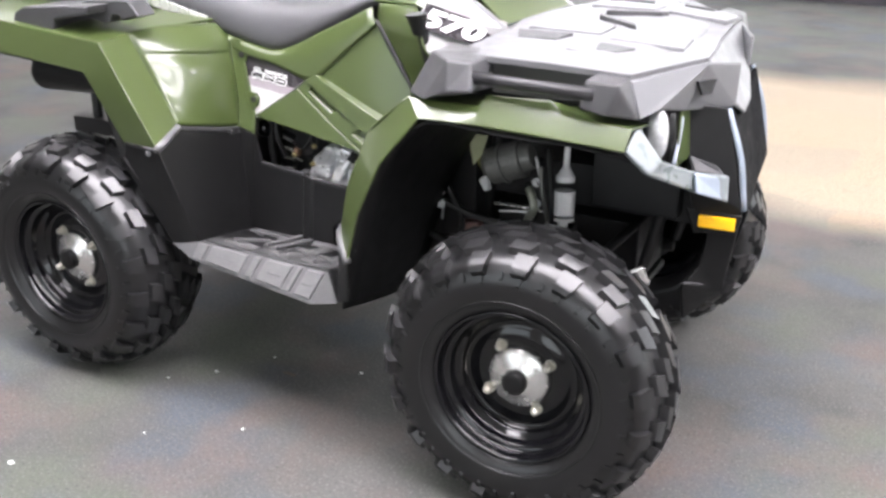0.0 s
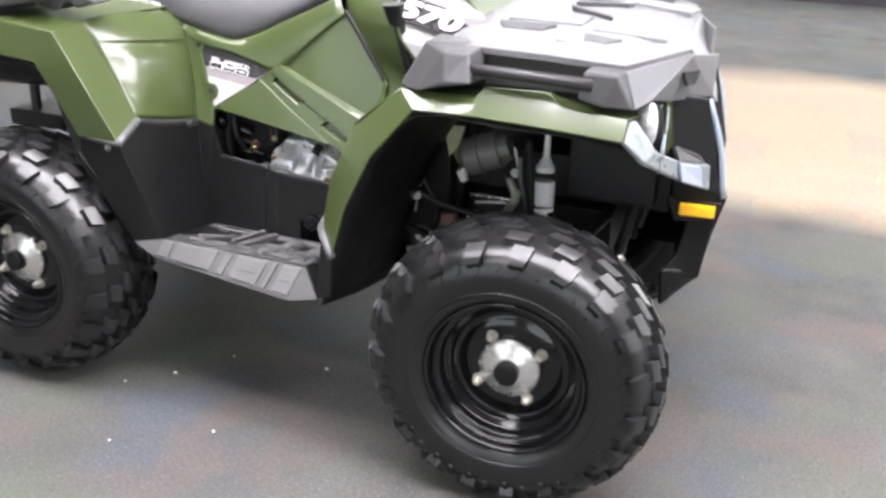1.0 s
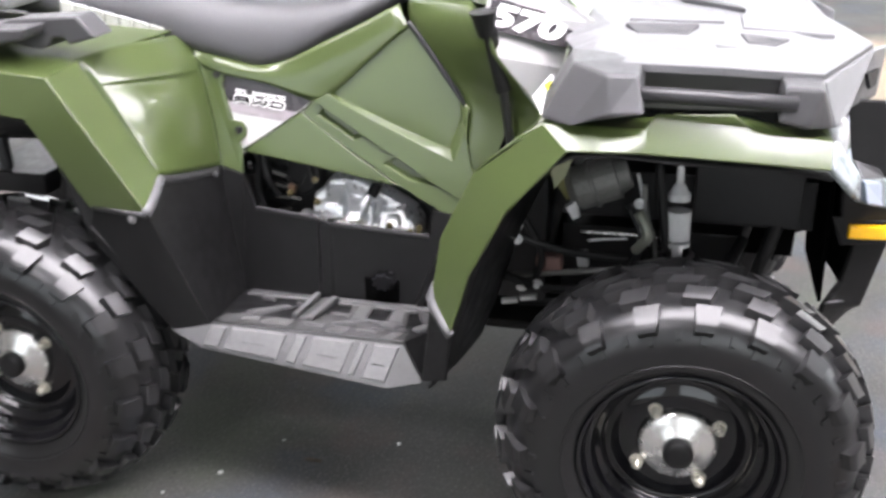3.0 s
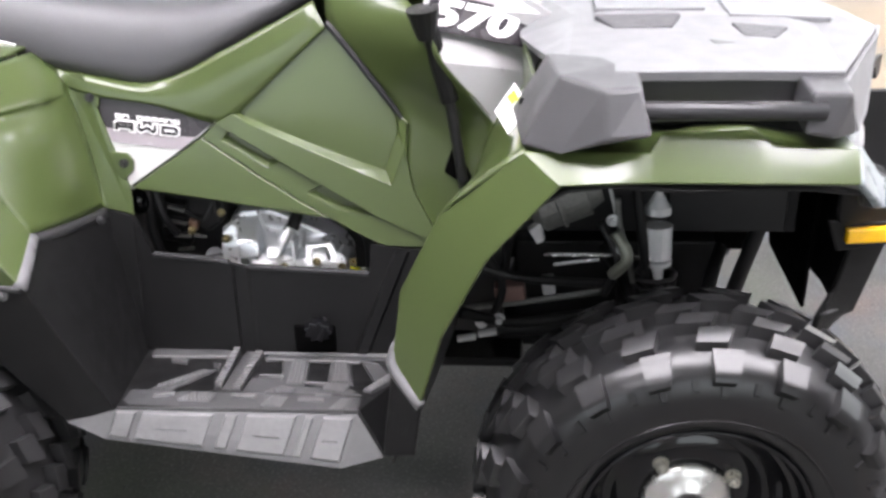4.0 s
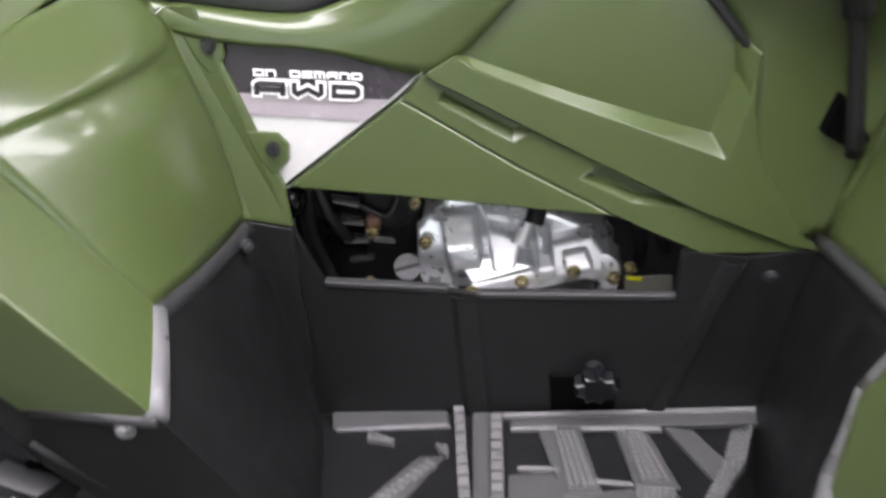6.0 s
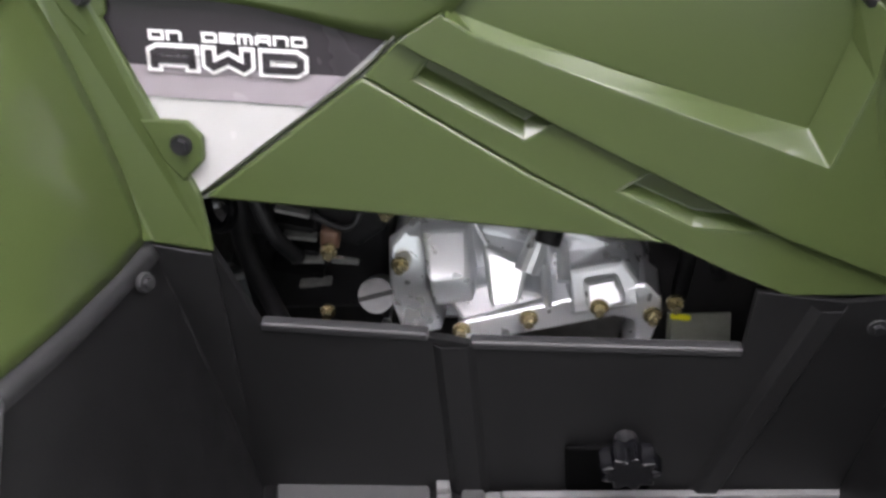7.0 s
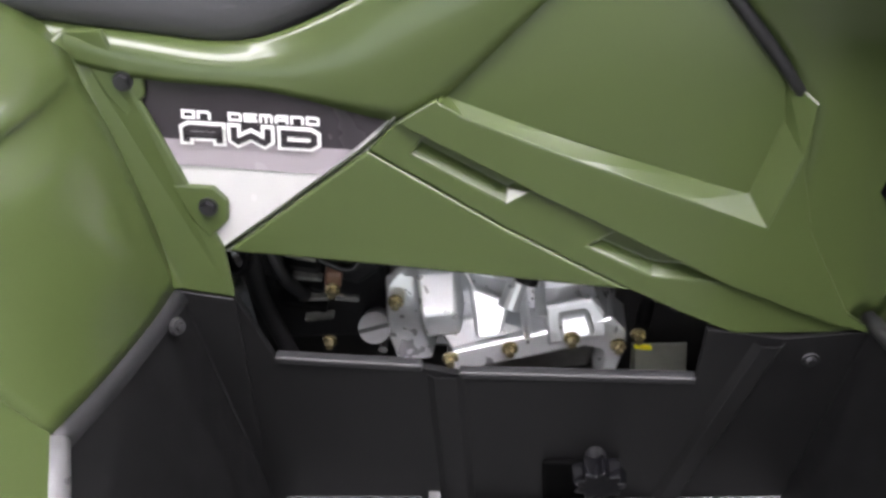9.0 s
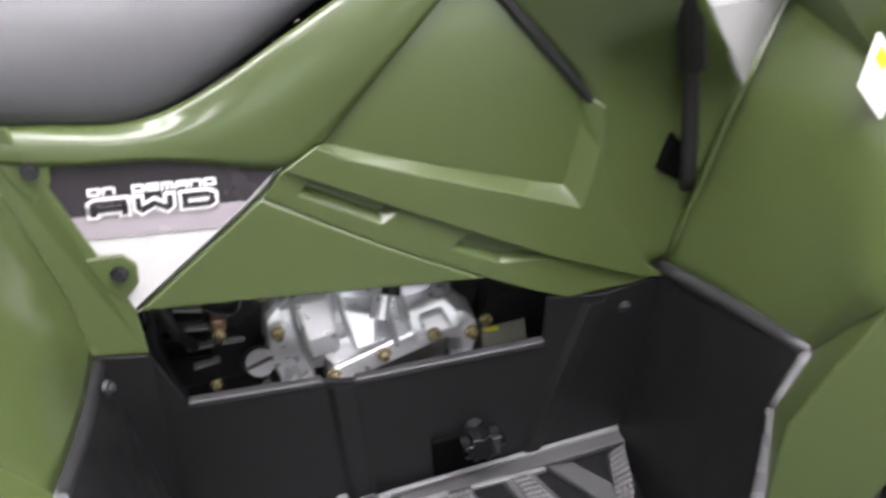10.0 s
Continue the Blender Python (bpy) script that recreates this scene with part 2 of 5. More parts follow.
# ---- the room ----
def carpet():
    """Worn, mottled grey floor with faded patches of blue, green, rust and tan."""
    m = bpy.data.materials.new("mottled_carpet")
    m.use_nodes = True
    t = m.node_tree
    b = t.nodes["Principled BSDF"]
    co = t.nodes.new("ShaderNodeTexCoord")

    def noise_node(scale, detail, off):
        mp = t.nodes.new("ShaderNodeMapping")
        mp.inputs["Location"].default_value = (off, off * 0.7, 0)
        t.links.new(co.outputs["Object"], mp.inputs["Vector"])
        n = t.nodes.new("ShaderNodeTexNoise")
        n.inputs["Scale"].default_value, n.inputs["Detail"].default_value = scale, detail
        t.links.new(mp.outputs[0], n.inputs["Vector"])
        return n.outputs["Fac"]

    def ramp(fac, lo, hi):
        r = t.nodes.new("ShaderNodeMapRange")
        r.inputs["From Min"].default_value, r.inputs["From Max"].default_value = lo, hi
        t.links.new(fac, r.inputs["Value"])
        return r.outputs[0]

    def mix(fac, a, c):
        n = t.nodes.new("ShaderNodeMix")
        n.data_type = "RGBA"
        t.links.new(fac, n.inputs[0])
        if isinstance(a, tuple):
            n.inputs[6].default_value = (*a, 1)
        else:
            t.links.new(a, n.inputs[6])
        n.inputs[7].default_value = (*c, 1)
        return n.outputs[2]

    col = mix(ramp(noise_node(1.7, 4, 0), 0.38, 0.62), (0.064, 0.065, 0.062), (0.101, 0.099, 0.093))
    col = mix(ramp(noise_node(2.4, 4, 7.3), 0.49, 0.64), col, (0.072, 0.082, 0.095))
    col = mix(ramp(noise_node(2.6, 4, 13.1), 0.50, 0.66), col, (0.108, 0.088, 0.080))
    col = mix(ramp(noise_node(2.3, 4, 21.7), 0.51, 0.68), col, (0.086, 0.095, 0.077))
    # tan patches in board-like rows further off
    br = t.nodes.new("ShaderNodeTexBrick")
    br.inputs["Scale"].default_value = 1.0
    br.inputs["Brick Width"].default_value, br.inputs["Row Height"].default_value, br.inputs["Mortar Size"].default_value = 0.9, 0.42, 0.0
    br.inputs["Color1"].default_value, br.inputs["Color2"].default_value = (0.46, 0.355, 0.245, 1), (0.36, 0.31, 0.24, 1)
    br.offset = 0.37
    wob = t.nodes.new("ShaderNodeTexNoise")
    wob.inputs["Scale"].default_value = 1.3
    add = t.nodes.new("ShaderNodeVectorMath")
    add.operation = "MULTIPLY_ADD"
    add.inputs[1].default_value = (0.5, 0.5, 0)
    t.links.new(co.outputs["Object"], wob.inputs["Vector"])
    t.links.new(wob.outputs["Color"], add.inputs[0])
    t.links.new(co.outputs["Object"], add.inputs[2])
    t.links.new(add.outputs[0], br.inputs["Vector"])
    sep = t.nodes.new("ShaderNodeSeparateXYZ")
    t.links.new(add.outputs[0], sep.inputs[0])
    far = t.nodes.new("ShaderNodeMath")
    far.operation = "MULTIPLY"
    t.links.new(ramp(sep.outputs["Y"], 1.75, 2.15), far.inputs[0])
    t.links.new(ramp(sep.outputs["Y"], 4.9, 4.3), far.inputs[1])
    tan = t.nodes.new("ShaderNodeMix")
    tan.data_type = "RGBA"
    fore = t.nodes.new("ShaderNodeMath")
    fore.operation = "MULTIPLY"
    t.links.new(far.outputs[0], fore.inputs[0])
    t.links.new(ramp(sep.outputs["X"], -1.6, -0.9), fore.inputs[1])
    t.links.new(fore.outputs[0], tan.inputs[0])
    t.links.new(col, tan.inputs[6])
    t.links.new(br.outputs["Color"], tan.inputs[7])
    fine = noise_node(150, 3, 3.0)
    speck = mix(ramp(fine, 0.54, 0.70), tan.outputs[2], (0.142, 0.140, 0.134))
    speck = mix(ramp(noise_node(110, 3, 9.0), 0.55, 0.72), speck, (0.060, 0.060, 0.058))
    b.inputs["Specular IOR Level"].default_value = 0.22
    t.links.new(speck, b.inputs["Base Color"])
    t.links.new(ramp(noise_node(2.6, 4, 5.0), -2.4, 1.2), b.inputs["Roughness"])
    bump = t.nodes.new("ShaderNodeBump")
    bump.inputs["Strength"].default_value, bump.inputs["Distance"].default_value = 0.35, 0.003
    t.links.new(fine, bump.inputs["Height"])
    t.links.new(bump.outputs[0], b.inputs["Normal"])
    return m


X0, X1, Y0, Y1, HIGH = -9.0, 9.0, -6.5, 8.4, 3.4
bm = bmesh.new()
block(bm, pose(0, (Y0 + Y1) / 2, -0.05), X1 - X0 + 0.6, Y1 - Y0 + 0.6, 0.1)
tagged(part("floor", bm, carpet()), "mottled grey showroom carpet with faded blue, green, rust and tan patches", "floor", kind="structure")
bm = bmesh.new()
block(bm, pose(0, (Y0 + Y1) / 2, HIGH + 0.05), X1 - X0 + 0.6, Y1 - Y0 + 0.6, 0.1)
tagged(part("ceiling", bm, CEILING), "plain white tiled ceiling of the showroom", "ceiling", kind="structure")
bm = bmesh.new()
block(bm, pose(0, Y0 - 0.1, 0.45), X1 - X0 + 0.6, 0.2, 0.9)
block(bm, pose(0, Y0 - 0.1, 3.15), X1 - X0 + 0.6, 0.2, 0.5)
for cx, w in ((-6.85, 4.9), (-0.1, 1.4), (6.75, 5.1)):
    block(bm, pose(cx, Y0 - 0.1, 1.9), w, 0.2, 2.0)
tagged(part("wall_south", bm, WALL), "off-white painted wall with two window openings added for fill light", "wall", kind="structure")
bm = bmesh.new()
block(bm, pose(X0 - 0.1, (Y0 + Y1) / 2, HIGH / 2), 0.2, Y1 - Y0, HIGH)
tagged(part("wall_west", bm, WALL), "plain off-white painted showroom wall", "wall", kind="structure")
bm = bmesh.new()
block(bm, pose(X1 + 0.1, (Y0 + Y1) / 2, 0.4), 0.2, Y1 - Y0, 0.8)
block(bm, pose(X1 + 0.1, (Y0 + Y1) / 2, 3.2), 0.2, Y1 - Y0, 0.4)
for cy, w in ((-3.2, 6.6), (6.75, 3.3)):
    block(bm, pose(X1 + 0.1, cy, 1.9), 0.2, w, 2.2)
tagged(part("wall_east", bm, WALL), "off-white painted wall with a long window opening", "wall", kind="structure")
bm = bmesh.new()
block(bm, pose(0, Y1 + 0.1, 0.35), X1 - X0 + 0.6, 0.2, 0.7)
block(bm, pose(0, Y1 + 0.1, 3.25), X1 - X0 + 0.6, 0.2, 0.3)
for cx, w in ((-8.55, 1.5), (-2.625, 0.14), (2.625, 0.14), (8.55, 1.5)):
    block(bm, pose(cx, Y1 + 0.1, 1.9), w, 0.2, 2.4)
tagged(part("wall_north", bm, WALL), "off-white painted wall with wide window openings", "wall", kind="structure")
bm = bmesh.new()
block(bm, pose(0, Y1 - 0.012, 0.09), X1 - X0, 0.02, 0.18)
tagged(part("baseboard", bm, BASE, bevel=0.004), "dark grey baseboard along the far wall", "baseboard", kind="structure")

LAMP = bpy.data.materials.new("lamp_diffuser")
LAMP.use_nodes = True
LAMP.node_tree.nodes["Principled BSDF"].inputs["Emission Color"].default_value = (0.985, 0.935, 1.0, 1)
LAMP.node_tree.nodes["Principled BSDF"].inputs["Emission Strength"].default_value = 33.5


def ceiling_light():
    thing = tagged(new("ceiling_light"), "recessed white fluorescent ceiling light with flat diffuser", "ceiling light", "ceiling lights")
    bm = bmesh.new()
    for x, y, sx, sy in ((0, 0.315, 1.26, 0.03), (0, -0.315, 1.26, 0.03), (0.615, 0, 0.03, 0.6), (-0.615, 0, 0.03, 0.6)):
        block(bm, pose(x, y, -0.012), sx, sy, 0.024)
    part("frame", bm, FRAME, thing, bevel=0.003)
    bm = bmesh.new()
    block(bm, pose(0, 0, -0.006), 1.2, 0.6, 0.008)
    part("diffuser", bm, LAMP, thing)
    return thing


lamp0 = ceiling_light()
spots = [(x, -1.5) for x in (-1.2, 0.05, 1.3, 2.6, 3.9)] + [(x, -0.6) for x in (-2.6, -1.3, 0.0, 1.3, 2.6, 3.9)] + [(-1.0, -3.9), (-6.8, 1.7), (-5.4, 1.7), (3.6, 0.9), (3.6, 2.4)] + [(x, 5.8) for x in (-6.0, -3.6, -1.2, 1.2, 3.6, 6.0)]
lamp0.matrix_basis = pose(spots[0][0], spots[0][1], HIGH)
for x, y in spots[1:]:
    copy_thing(lamp0, pose(x, y, HIGH))


# ---- the machine ----
atv = tagged(new("all_terrain_vehicle"), "green and black four-wheeled all-terrain vehicle with grey racks, parked on carpet", "all-terrain vehicle")


# wheels
def tyre_mesh(width, r_out, pitches):
    w = width / 2
    r0 = r_out - 0.022
    prof = [(0.158, -0.70 * w), (0.168, -0.82 * w), (0.185, -0.93 * w), (0.205, -0.985 * w), (0.226, -1.0 * w), (r0 - 0.056, -0.97 * w), (r0 - 0.036, -0.89 * w),
            (r0 - 0.020, -0.75 * w), (r0 - 0.009, -0.54 * w), (r0 - 0.002, -0.25 * w), (r0, 0)]
    prof = prof + [(r, -y) for r, y in prof[-2::-1]]
    bm = bmesh.new()
    smooth = [(p.x, p.y) for p in spline([(r, y, 0) for r, y in prof], 3)]
    lathe(bm, smooth, 96)
    # raised ring on each side wall
    for s in (-1, 1):
        lathe(bm, [(0.190, s * 0.92 * w), (0.193, s * 0.965 * w), (0.197, s * 0.985 * w), (0.200, s * 0.96 * w)], 96)

    def skin(u):
        """Across the tread, u from -1.25 (side wall) to 1.25: radius and y."""
        a = abs(u)
        if a <= 1:
            r = r0 - 0.040 * a ** 2.4
            y = u * 0.90 * w
        else:
            k = (a - 1) / 0.25
            r, y = r0 - 0.040 - 0.028 * k, math.copysign(0.90 * w + 0.085 * w * k, u)
        return r, y

    def lug(th, u0, u1, arc0, arc1, h, skew=0.0):
        """A tread block from u0 to u1; arc0 and arc1 its length in metres at either end."""
        n = 4
        top, low = [], []
        for i in range(n + 1):
            u = u0 + (u1 - u0) * i / n
            arc = arc0 + (arc1 - arc0) * i / n
            r, y = skin(u)
            out = 1.0 if abs(u) < 0.9 else 0.75
            lift_y = 0 if abs(u) < 0.9 else math.copysign(h * 0.7, u)
            mid = th + skew * i / n
            for lst, rr, yy, k in ((low, r - 0.003, y, 1.03), (top, r + h * out, y + lift_y, 1.0)):
                a = arc / r_out / 2 * k
                lst.append([bm.verts.new((rr * math.cos(mid + s * a), yy, rr * math.sin(mid + s * a))) for s in (-1, 1)])
        for i in range(n):
            bm.faces.new((top[i][0], top[i][1], top[i + 1][1], top[i + 1][0]))
            for s in (0, 1):
                bm.faces.new((top[i][s], top[i + 1][s], low[i + 1][s], low[i][s]))
        for i in (0, n):
            bm.faces.new((top[i][0], top[i][1], low[i][1], low[i][0]))

    step = 2 * math.pi / pitches
    for i in range(pitches):
        for s in (-1, 1):
            th = (i + (0.0 if s > 0 else 0.5)) * step
            lug(th, s * 0.80, s * 1.08, 0.046, 0.036, 0.018, 0.02)
            lug(th + step * 0.03, s * 1.10, s * 1.22, 0.014, 0.010, 0.006)
            lug(th + step * 0.5, s * 1.02, s * 1.16, 0.012, 0.010, 0.006)
            lug(th + step * 0.12, s * 0.52, s * 0.74, 0.050, 0.046, 0.021, 0.03)
            lug(th + step * 0.30, s * 0.27, s * 0.46, 0.052, 0.050, 0.021, 0.04)
            lug(th + step * 0.48, s * 0.03, s * 0.22, 0.052, 0.050, 0.021, 0.05)
    return bm


RIM_PROFILE = [(0.166, 0.0), (0.170, -0.002), (0.1722, -0.007), (0.170, -0.012), (0.166, -0.0125), (0.162, -0.008), (0.1595, 0.002), (0.158, 0.012), (0.154, 0.016),
               (0.1475, 0.017), (0.145, 0.022), (0.1435, 0.034), (0.140, 0.040), (0.132, 0.043), (0.128, 0.050), (0.124, 0.060), (0.117, 0.062), (0.108, 0.058), (0.098, 0.052), (0.085, 0.050), (0.05, 0.050)]


def wheel(at, width, r_out, steer=0.0, side=-1):
    """Wheel with its outer rim face at at, on the side y < 0 (or y > 0)."""
    m = pose(*at, 0, 0, steer + (180 if side > 0 else 0))
    bm = bmesh.new()
    lathe(bm, [(0.0, 0.075), (0.05, 0.075), (0.055, 0.06), (0.055, 0.16), (0.09, 0.16), (0.09, 0.18), (0.0, 0.18)], 24)
    hub = part("wheel", bm, DARK, atv, "black steel wheel with knobbly tyre")
    hub.matrix_basis = m
    bm = tyre_mesh(width, r_out, 19)
    bmesh.ops.translate(bm, verts=bm.verts, vec=(0, width / 2 * 0.78, 0))
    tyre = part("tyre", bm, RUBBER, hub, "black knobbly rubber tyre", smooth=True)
    tyre.data.set_sharp_from_angle(angle=radians(32))
    bm = bmesh.new()
    lathe(bm, RIM_PROFILE + [(0.05, 0.054), (0.085, 0.054), (0.12, 0.066), (0.135, 0.10), (0.14, 0.15), (0.158, 0.16)], 96)
    part("rim", bm, RIM, hub, "gloss black steel rim with stepped rings", smooth=True)
    bm = bmesh.new()
    lathe(bm, [(0.066, 0.050), (0.066, 0.044), (0.061, 0.040), (0.050, 0.036), (0.036, 0.030), (0.030, 0.026), (0.0, 0.026)], 48)
    part("hub_cover", bm, STEEL, hub, "bright machined steel hub cover", smooth=False, bevel=0.001).data.shade_smooth()
    bm = bmesh.new()
    lathe(bm, [(0.026, 0.028), (0.026, 0.014), (0.023, 0.0095), (0.014, 0.0085), (0.0, 0.0085)], 32)
    part("dust_cap", bm, BLACK, hub, "dark grey rubber dust cap", smooth=True)
    for k in range(4):
        a = radians(32 + 90 * k)
        p = Vector((0.078 * math.cos(a), 0.050, 0.078 * math.sin(a)))
        bm = bmesh.new()
        rod(bm, p, p - Vector((0, 0.004, 0)), 0.0125, 0.0115, 20)
        rod(bm, p, p - Vector((0, 0.016, 0)), 0.0100, 0.0094, 6)
        rod(bm, p - Vector((0, 0.016, 0)), p - Vector((0, 0.022, 0)), 0.0088, 0.004, 14)
        part("lug_nut", bm, NUT, hub, "pale plated lug nut")
    return hub


wheel((0.004, -0.595, 0.308), 0.225, 0.322, 3.0)
wheel((-0.04, 0.595, 0.308), 0.225, 0.322, 3.0, 1)
wheel((-1.295, -0.595, 0.318), 0.26, 0.322)
wheel((-1.295, 0.595, 0.318), 0.26, 0.322, 0, 1)


# front fenders
def front_fender():
    lower = [(-.385, -.597, .508), (-.352, -.603, .62), (-.29, -.609, .74), (-.199, -.611, .844), (-.09, -.597, .842), (.05, -.572, .83), (.182, -.523, .809)]
    upper = [(-.425, -.559, .553), (-.41, -.548, .66), (-.352, -.556, .78), (-.243, -.570, .872), (-.091, -.577, .872), (-.075, -.562, .890), (.035, -.527, .888), (.065, -.537, .866), (.183, -.497, .845)]
    inner = [(-.392, -.506, .627), (-.358, -.497, .672), (-.358, -.252, .585), (-.290, -.243, .79), (-.245, -.42, .862), (-.09, -.44, .862), (.05, -.42, .852), (.19, -.36, .83), (-.226, -.205, .865)]
    v = lower + upper + inner
    L, U, I = 0, 7, 16
    f = [(L, L + 1, U + 1, U), (L + 1, L + 2, U + 2, U + 1), (L + 2, L + 3, U + 3, U + 2), (L + 3, L + 4, U + 4, U + 3), (L + 4, L + 5, U + 6, U + 5), (L + 4, U + 5, U + 4), (L + 5, L + 6, U + 8, U + 7), (L + 5, U + 7, U + 6),
         (U, U + 1, I), (U + 1, I + 1, I), (U + 1, U + 2, I + 1),
         (U + 3, U + 4, I + 5, I + 4), (U + 4, U + 5, U + 6, I + 6, I + 5), (U + 6, U + 7, U + 8, I + 7, I + 6)]
    return sheet(v, f)


twice("front_fender", front_fender, GREEN, atv, label="green moulded front fender", bevel=0.006, thick=0.006, segs=3, fair=1)


def fender_face():
    return loft([[(-.358, -.252, .585), (-.356, -.38, .632), (-.358, -.497, .672)], [(-.325, -.248, .69), (-.325, -.39, .72), (-.356, -.527, .727)],
                 [(-.290, -.245, .79), (-.290, -.40, .80), (-.347, -.559, .787)], [(-.226, -.207, .865), (-.242, -.40, .862), (-.243, -.571, .873)]], 6, 5)


twice("fender_rear_face", fender_face, GREEN, atv, label="smooth green rear face of the fender", smooth=True, thick=0.005)


def front_liner():
    return loft([[(-.44, -.545, .36), (-.41, -.575, .44), (-.385, -.592, .52), (-.345, -.60, .64), (-.28, -.603, .755), (-.19, -.605, .835), (-.04, -.585, .826), (.09, -.55, .815), (.19, -.51, .79)],
                 [(-.42, -.42, .34), (-.385, -.42, .44), (-.355, -.42, .53), (-.31, -.42, .66), (-.25, -.42, .77), (-.17, -.42, .84), (-.04, -.42, .835), (.10, -.40, .825), (.21, -.36, .78)],
                 [(-.40, -.28, .33), (-.365, -.28, .43), (-.335, -.28, .53), (-.29, -.28, .65), (-.23, -.28, .75), (-.16, -.28, .80), (-.04, -.28, .80), (.10, -.28, .80), (.21, -.26, .77)]], 3, 3)


twice("front_wheel_liner", front_liner, BLACK, atv, label="black plastic inner fender liner", smooth=True, thick=0.004)


# front rack and hood
def set_back(bm):
    """The nose runs slightly back towards the far side."""
    for v in bm.verts:
        if v.co.y > -.2 and v.co.x > .1:
            v.co.x -= .125 * (v.co.y + .2)
    return bm


def pair(name, make, mat, **kw):
    part(name, make(), mat, atv, **kw)
    part(name, set_back(flip(make())), mat, atv, **kw)


def hood():
    """Half-width outline, mirrored, with a shallow crown."""
    edge = [(-.25, .24, .925), (-.19, .50, .948), (-.131, .52, .952), (.02, .50, .946), (.161, .461, .932), (.256, .275, .942), (.245, .15, .938), (.238, 0, .935)]
    mid = [(-.25, .0, .955), (-.17, .25, .958), (-.11, .27, .962), (.02, .27, .960), (.13, .24, .955), (.19, .15, .948), (.20, .08, .944), (.20, 0, .942)]
    v = [(x, -y, z) for x, y, z in edge] + [(x, -y, z) for x, y, z in mid] + [(x, y, z) for x, y, z in edge[:-1]] + [(x, y, z) for x, y, z in mid[1:-1]]
    a, b = list(range(8)), list(range(8, 16))
    c, d = list(range(16, 23)) + [7], [8] + list(range(23, 29)) + [15]
    f = [(p[i], p[i + 1], q[i + 1], q[i]) for p, q in ((a, b), (c, d)) for i in range(7)]
    f += [(b[i], b[i + 1], d[i + 1], d[i]) for i in range(1, 6)] + [(b[0], b[1], d[1]), (b[6], b[7], d[6])]
    return set_back(sheet(v, f))


part("hood_deck", hood(), HOOD, atv, "pale grey textured plastic front rack deck", bevel=0.006, thick=0.014)


def rack_rear_block():
    v = [(-.248, -.565, .880), (-.20, -.592, .876), (-.145, -.607, .900), (-.092, -.602, .903), (-.105, -.575, .955), (-.15, -.590, .957), (-.20, -.555, .967), (-.262, -.42, .878), (-.10, -.46, .89), (-.10, -.46, .958), (-.215, -.44, .962)]
    f = [(0, 1, 6), (1, 2, 5, 6), (2, 3, 4, 5), (3, 8, 9, 4), (4, 9, 10, 6, 5), (0, 6, 10, 7), (0, 7, 8, 3, 2, 1), (7, 10, 9, 8)]
    return sheet(v, f)


def rack_front_block():
    v = [(.096, -.549, .886), (.103, -.540, .937), (.158, -.518, .929), (.186, -.466, .856), (.14, -.53, .872), (.10, -.42, .89), (.10, -.42, .940), (.165, -.42, .935), (.19, -.40, .86)]
    f = [(0, 1, 2, 4), (4, 2, 3), (1, 6, 7, 2), (2, 7, 8, 3), (0, 5, 6, 1), (0, 4, 3, 8, 5), (5, 8, 7, 6)]
    return sheet(v, f)


twice("rack_corner_block", rack_rear_block, GREY, atv, label="mid-grey moulded rack corner", bevel=0.005)
twice("rack_corner_block", rack_front_block, GREY, atv, label="mid-grey moulded rack corner", bevel=0.005)


def rack_tube():
    bm = bmesh.new()
    rod(bm, (-.12, -.578, .928), (.12, -.535, .912), 0.012)
    return bm


twice("rack_tube", rack_tube, TUBE, atv, label="dark grey rack tube", smooth=True)


def rack_recess():
    return sheet([(-.10, -.50, .945), (.12, -.465, .935), (.12, -.46, .88), (-.10, -.49, .885)], [(0, 1, 2, 3)])


twice("rack_recess", rack_recess, RECESS, atv, thick=0.01)

# nose: side shields, headlights and bumper
def nose_cheek():
    v = [(.161, -.463, .928), (.256, -.278, .940), (.296, -.165, .925), (.293, -.160, .833), (.226, -.305, .846), (.205, -.42, .868), (.186, -.466, .858)]
    return sheet(v, [(0, 1, 4, 5, 6), (1, 2, 3, 4)])


pair("nose_cheek", nose_cheek, HOOD, label="pale grey nose side panel", bevel=0.005, thick=0.008)


def bezel():
    v = [(.182, -.523, .809), (.181, -.480, .838), (.190, -.470, .842), (.218, -.500, .766), (.232, -.462, .786), (.263, -.325, .690), (.255, -.330, .735), (.322, -.268, .660), (.318, -.262, .715)]
    return sheet(v, [(0, 3, 4, 2, 1), (3, 5, 6, 4), (5, 7, 8, 6)])


pair("headlight_bezel", bezel, BEZEL_PALE, label="green headlight surround coloured pale for its reflection", bevel=0.005, thick=0.012)


def lens_shape():
    bm = bmesh.new()
    bmesh.ops.create_uvsphere(bm, u_segments=28, v_segments=16, radius=1)
    bmesh.ops.transform(bm, verts=bm.verts, matrix=pose(.196, -.384, .812, 0, 0, 42) @ Matrix.Diagonal((0.024, 0.032, 0.056, 1)))
    return bm


def nose_front():
    v = [(.256, -.275, .942), (.245, -.15, .938), (.238, 0, .935), (.245, .15, .938), (.256, .275, .942), (.298, -.165, .836), (.312, -.07, .80), (.312, .07, .80), (.298, .165, .836)]
    return set_back(sheet(v, [(0, 1, 5), (1, 2, 6, 5), (2, 7, 6), (2, 3, 8, 7), (3, 4, 8)]))


part("nose_front", nose_front(), HOOD, atv, "pale grey nose panel above the bumper", bevel=0.005, thick=0.008)
LENS = material("headlight_lens", (0.62, 0.63, 0.64), 0.12, 0.35, vary=0.25, scale=18, coat=1.0)


